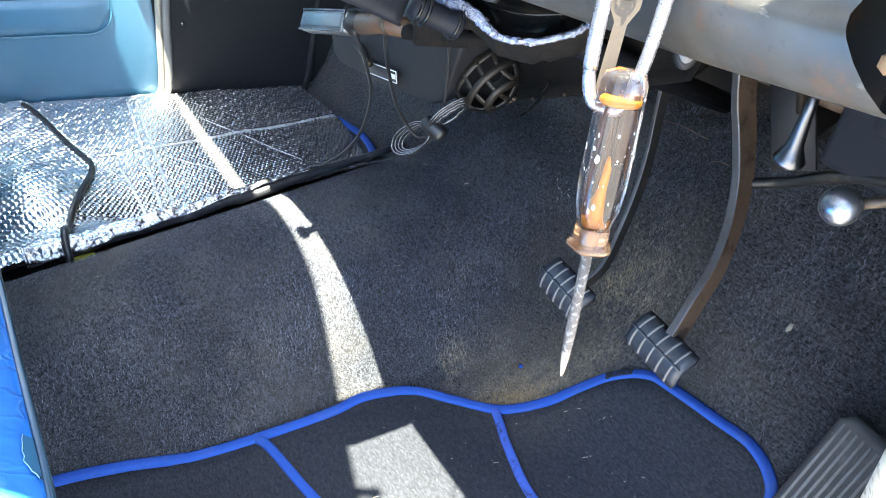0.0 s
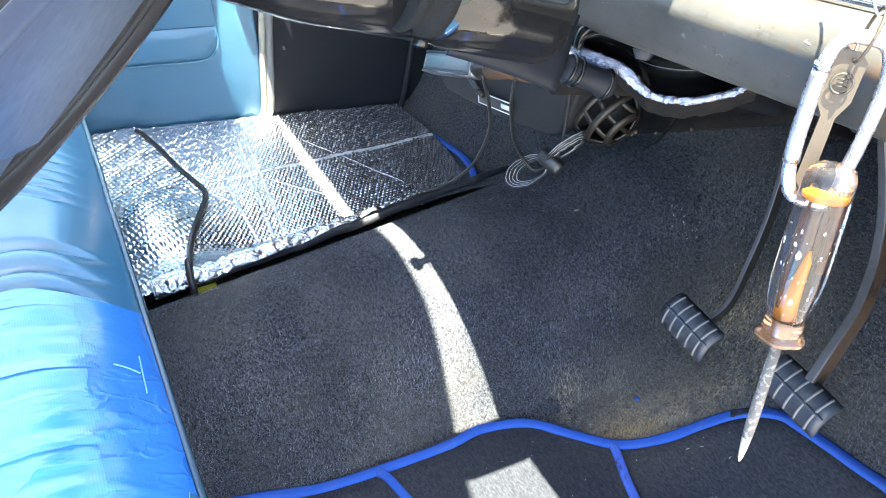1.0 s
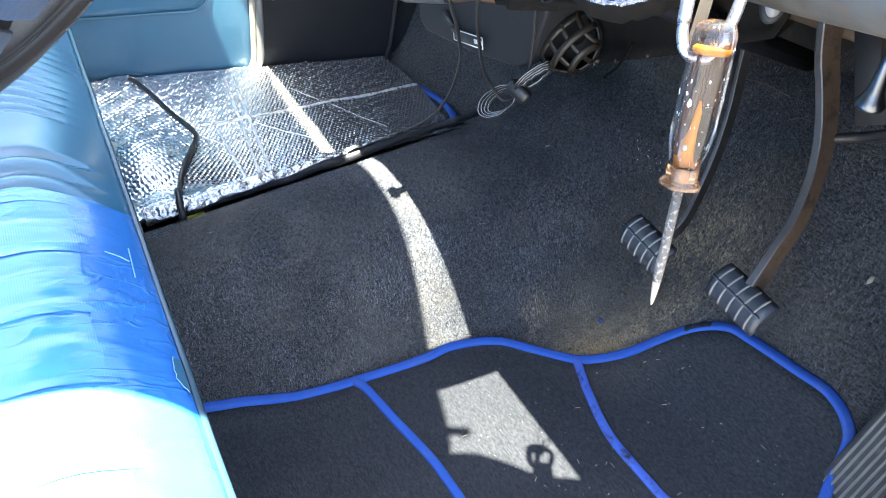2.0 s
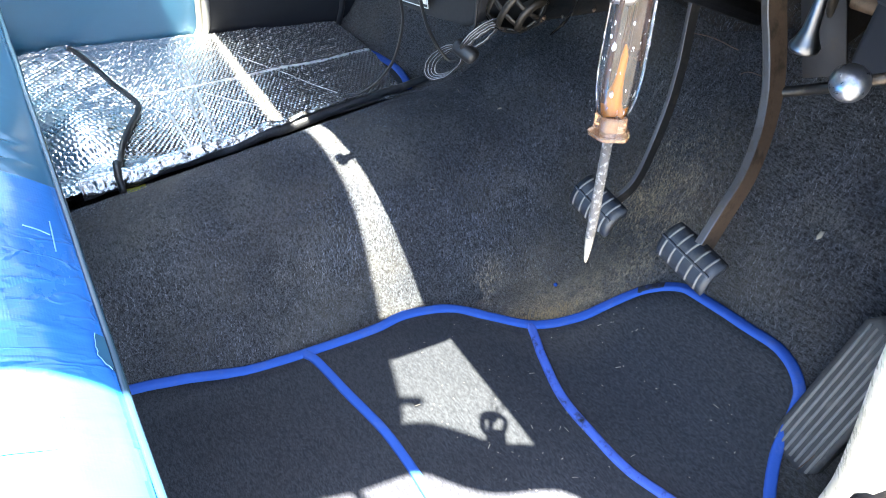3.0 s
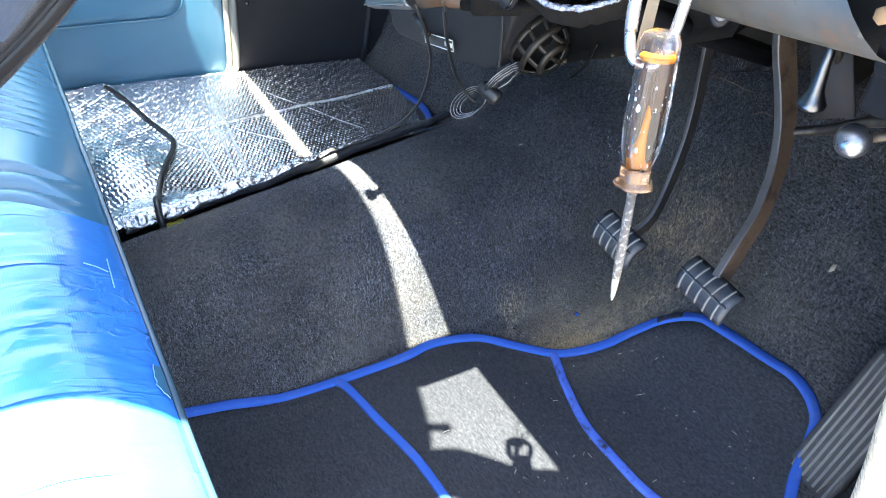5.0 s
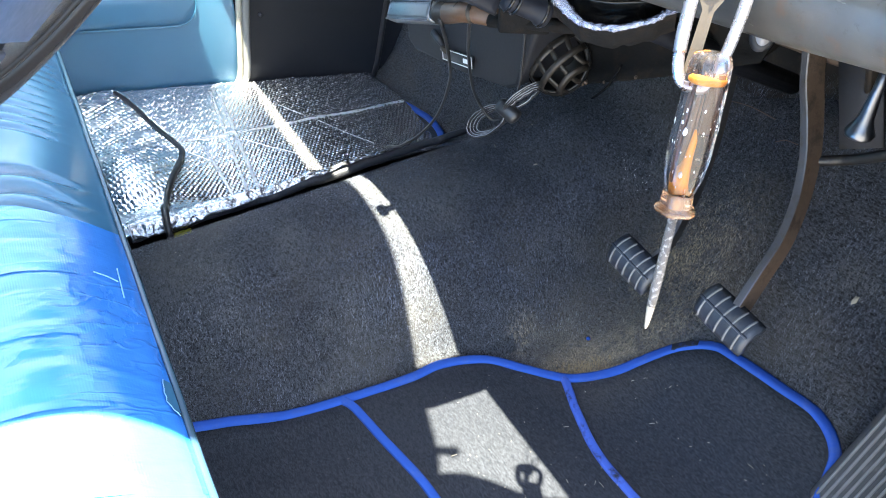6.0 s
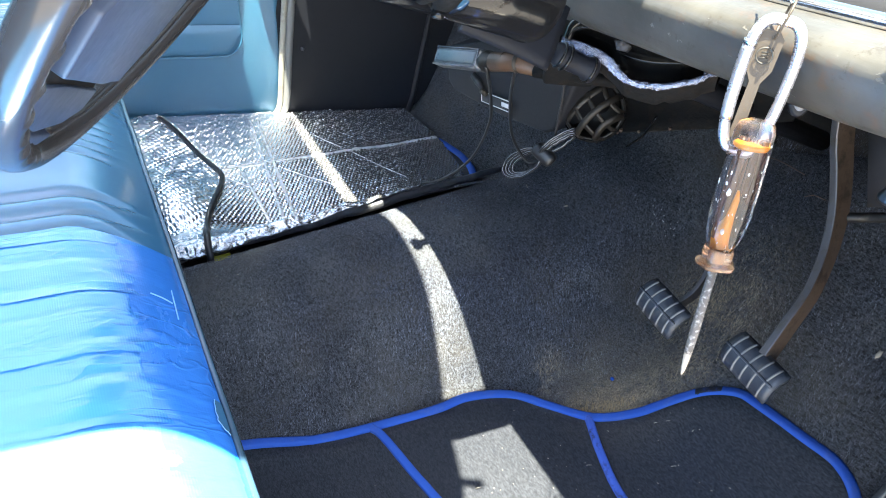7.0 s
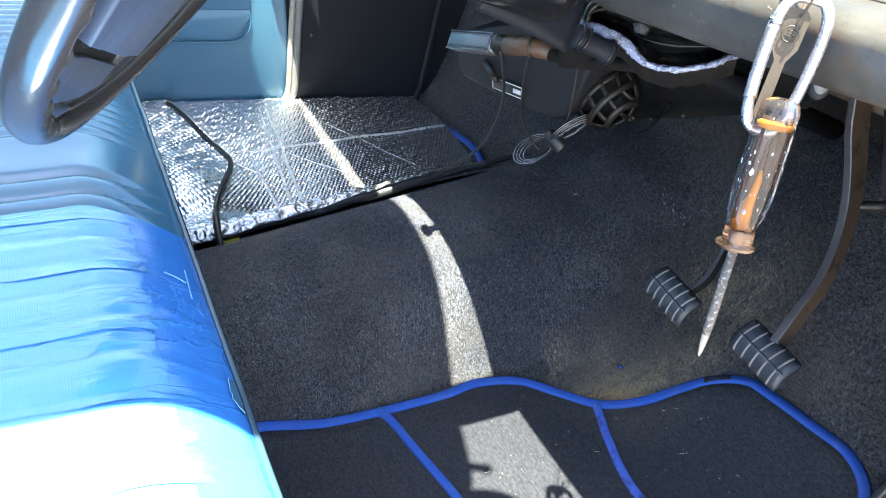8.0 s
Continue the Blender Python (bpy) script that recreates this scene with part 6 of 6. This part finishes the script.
def build_under_dash_sheet():
    """A black sheet added for the shaded clutter between the fan and the pedals."""
    ob = thing("under_dash_sheet", (0.60, 0.60, 0.42), "grimy black sheet added for the shaded clutter below the dashboard", "panel")
    top = spline([(0.575, 0.715, 0.395), (0.585, 0.64, 0.430), (0.60, 0.56, 0.470), (0.62, 0.47, 0.505)], 24)
    low = spline([(0.572, 0.672, 0.338), (0.585, 0.615, 0.366), (0.605, 0.560, 0.392), (0.63, 0.47, 0.440)], 24)
    bm = bmesh.new()
    rows = []
    for j in range(7):
        v = j / 6
        rows.append([a.lerp(b, v) + Vector((0.018 * math.sin(math.pi * v) + 0.004 * noise.noise(a * 30 + Vector((v * 4, 0, 0))), 0, 0)) for a, b in zip(top, low)])
    add_grid(bm, rows)
    pan = part("shade_sheet", bm, "grimy_black", ob)
    sol = pan.modifiers.new("thickness", "SOLIDIFY")
    sol.thickness = 0.003
    bm = bmesh.new()
    add_tube(bm, spline([(0.572, 0.606, 0.392), (0.570, 0.610, 0.378), (0.568, 0.620, 0.358), (0.566, 0.637, 0.338)], 16), 0.0035, 8, 0.4)
    part("strap", bm, "black_gloss", ob, "glossy black strap")
    rng = random.Random(31)
    for k in range(4):
        p = low[(1, 2, 5, 11)[k]]
        bm = bmesh.new()
        r = rng.uniform(0.0015, 0.004)
        bmesh.ops.create_icosphere(bm, subdivisions=2, radius=r, matrix=Matrix.Translation(p + Vector((-0.006, rng.uniform(-0.004, 0.004), 0.003))))
        for v in bm.verts:
            v.co += Vector((1, 1, 1)) * 0.0016 * noise.noise(v.co * 400)
        part("rust_flake", bm, "arm_rust", ob)


build_under_dash_sheet()


def build_straw():
    """A few dry stalks caught on the toe board."""
    for k, (a, b) in enumerate((((0.690, 0.540, 0.352), (0.697, 0.478, 0.356)), ((0.700, 0.470, 0.330), (0.705, 0.446, 0.338)), (on_floor(0.572, 0.172, 0.012), on_floor(0.612, 0.1625, 0.012)))):
        ob = thing("dry_stalk", a, "thin pale dry grass stalk on the carpet", "straw", "stalks on the toe board")
        a, b = Vector(a), Vector(b)
        bm = bmesh.new()
        add_tube(bm, spline([a, a.lerp(b, 0.5) + Vector((-0.004, 0, 0.005)), b], 10), 0.0005, 5)
        part("stalk", bm, "brown", ob)


build_straw()


# ---- lint and crumbs ----
def build_lint():
    rng = random.Random(12)
    for name, x0, x1, y0, y1, count, lab in (("mat_lint", 0.28, 0.60, 0.22, 0.56, 110, "pale lint and grass bits on the floor mat"), ("carpet_lint", 0.03, 0.74, 0.32, 0.90, 55, "pale grit and lint on the carpet")):
        bm = bmesh.new()
        for k in range(count):
            x, y = rng.uniform(x0, x1), rng.uniform(y0, y1)
            p = on_floor(x, y, 0.0078 if name == "mat_lint" else 0.004)
            a, l, r = rng.uniform(0, 6.28), rng.choice((0.0004, 0.0004, 0.0005, 0.0006, 0.0008, 0.0012, 0.0035)), rng.uniform(0.0002, 0.00045)
            dv = Vector((math.cos(a), math.sin(a), rng.uniform(0, 0.3))) * l
            add_tube(bm, [p - dv, p + dv * 0.2 + Vector((0, 0, 0.0004)), p + dv], r, 4)
        ob = part(name, bm, "grime")
        tagged(ob, lab, "lint", kind="stuff")
    bm = bmesh.new()
    for k in range(26):
        q = rng.random()
        p = on_floor(0.697 + 0.006 * q + rng.gauss(0, 0.006), 0.695 - 0.046 * q + rng.gauss(0, 0.004), 0.0038)
        bmesh.ops.create_icosphere(bm, subdivisions=1, radius=rng.uniform(0.0003, 0.0008), matrix=Matrix.Translation(p))
    tagged(part("carpet_crumbs", bm, "white_print"), "trail of tiny white crumbs on the carpet", "crumbs", kind="stuff")
    bm = bmesh.new()
    for k in range(150):
        q = rng.random()
        p = on_floor(0.484 + 0.062 * q + rng.gauss(0, 0.005), 0.518 - 0.026 * q + abs(rng.gauss(0, 0.008)), 0.004)
        dv = Vector((0.0022, 0.0030, 0.0006)) * rng.uniform(0.3, 1.0)
        add_tube(bm, [p - dv, p + dv], rng.uniform(0.00018, 0.00038), 4)
    tagged(part("carpet_dust", bm, "sand"), "sandy frayed fibres at the notch of the floor mat", "dust", kind="stuff")
    petal = thing("petal_scrap", on_floor(0.599, 0.775, 0.0), "small dry pinkish petal scrap on the carpet", "scrap")
    bm = bmesh.new()
    c = on_floor(0.599, 0.775, 0.005)
    add_plate(bm, [c + Vector(q) for q in ((-0.003, 0.001, 0), (0.0, -0.0015, 0.001), (0.003, -0.002, 0.0015), (0.002, 0.0008, 0.0015))], 0.0008)
    part("scrap", bm, "tip_steel", petal)
    bits = thing("dry_leaf_scrap", (0.70, 0.33, 0.19), "pale dry leaf scrap on the toe board", "leaf")
    bm = bmesh.new()
    c = on_floor(0.70, 0.315, 0.006)
    add_plate(bm, [c + Vector(q) for q in ((0, 0, 0), (0.003, -0.003, 0.004), (0.007, -0.002, 0.010), (0.006, 0.002, 0.009), (0.002, 0.002, 0.004))], 0.001)
    part("scrap", bm, "grime", bits)
    dot = thing("blue_fluff", (0.55, 0.545, 0.0), "tiny scrap of blue binding on the carpet", "scrap")
    bm = bmesh.new()
    bmesh.ops.create_icosphere(bm, subdivisions=2, radius=0.003, matrix=Matrix.Translation(on_floor(0.5505, 0.546, 0.004)))
    part("scrap", bm, "piping", dot)


build_lint()


# ---- carpet pile ----
def build_pile(name, label, material, inside, x0, x1, y0, y1, count, length, width, lift, seed):
    """Short fibres lying over the carpet, too many to count."""
    rng = random.Random(seed)
    verts, faces = [], []
    while len(faces) < count:
        x, y = rng.uniform(x0, x1), rng.uniform(y0, y1)
        if not inside(x, y):
            continue
        z = max(0.0, min(ground(x, y), 0.46)) + lift
        a = rng.gauss(0.6, 0.8) + 2.0 * noise.noise(Vector((x * 9, y * 9, 1.0)))
        l = length * rng.choice((0.55, 0.8, 0.95, 1.1, 1.6)) * rng.uniform(0.85, 1.15)
        w = width * rng.uniform(0.6, 1.4)
        ca, sa = math.cos(a), math.sin(a)
        gx = ground(x + ca * l, y + sa * l)
        n = len(verts)
        verts += [(x - sa * w, y + ca * w, z), (x + sa * w, y - ca * w, z), (x + ca * l, y + sa * l, max(0.0, min(gx, 0.46)) + lift + l * rng.uniform(0.10, 0.42))]
        faces.append((n, n + 1, n + 2))
    me = bpy.data.meshes.new(name)
    me.from_pydata(verts, [], faces)
    me.materials.append(M[material])
    tagged(new(name, me), label, "carpet", kind="stuff")


MAT_EDGE = ((0.0, 0.632), (0.123, 0.612), (0.295, 0.594), (0.346, 0.596), (0.403, 0.577), (0.441, 0.540), (0.483, 0.498), (0.529, 0.474), (0.565, 0.455), (0.594, 0.432), (0.612, 0.40), (0.620, 0.12))


def on_mat(x, y):
    return x < 0.618 and y < lerp_table(x, MAT_EDGE)


build_pile("carpet_pile", "short worn fibres of the black carpet", "pile", lambda x, y: not on_mat(x, y - 0.012) and (x > 0.615 or y > 0.43), 0.0, 0.84, 0.12, 0.97, 300000, 0.0027, 0.00020, 0.0012, 5)
build_pile("mat_pile", "short dense fibres of the black floor mat", "mat_pile", lambda x, y: on_mat(x, y + 0.012), 0.03, 0.60, 0.14, 0.60, 100000, 0.0018, 0.00020, 0.0062, 6)
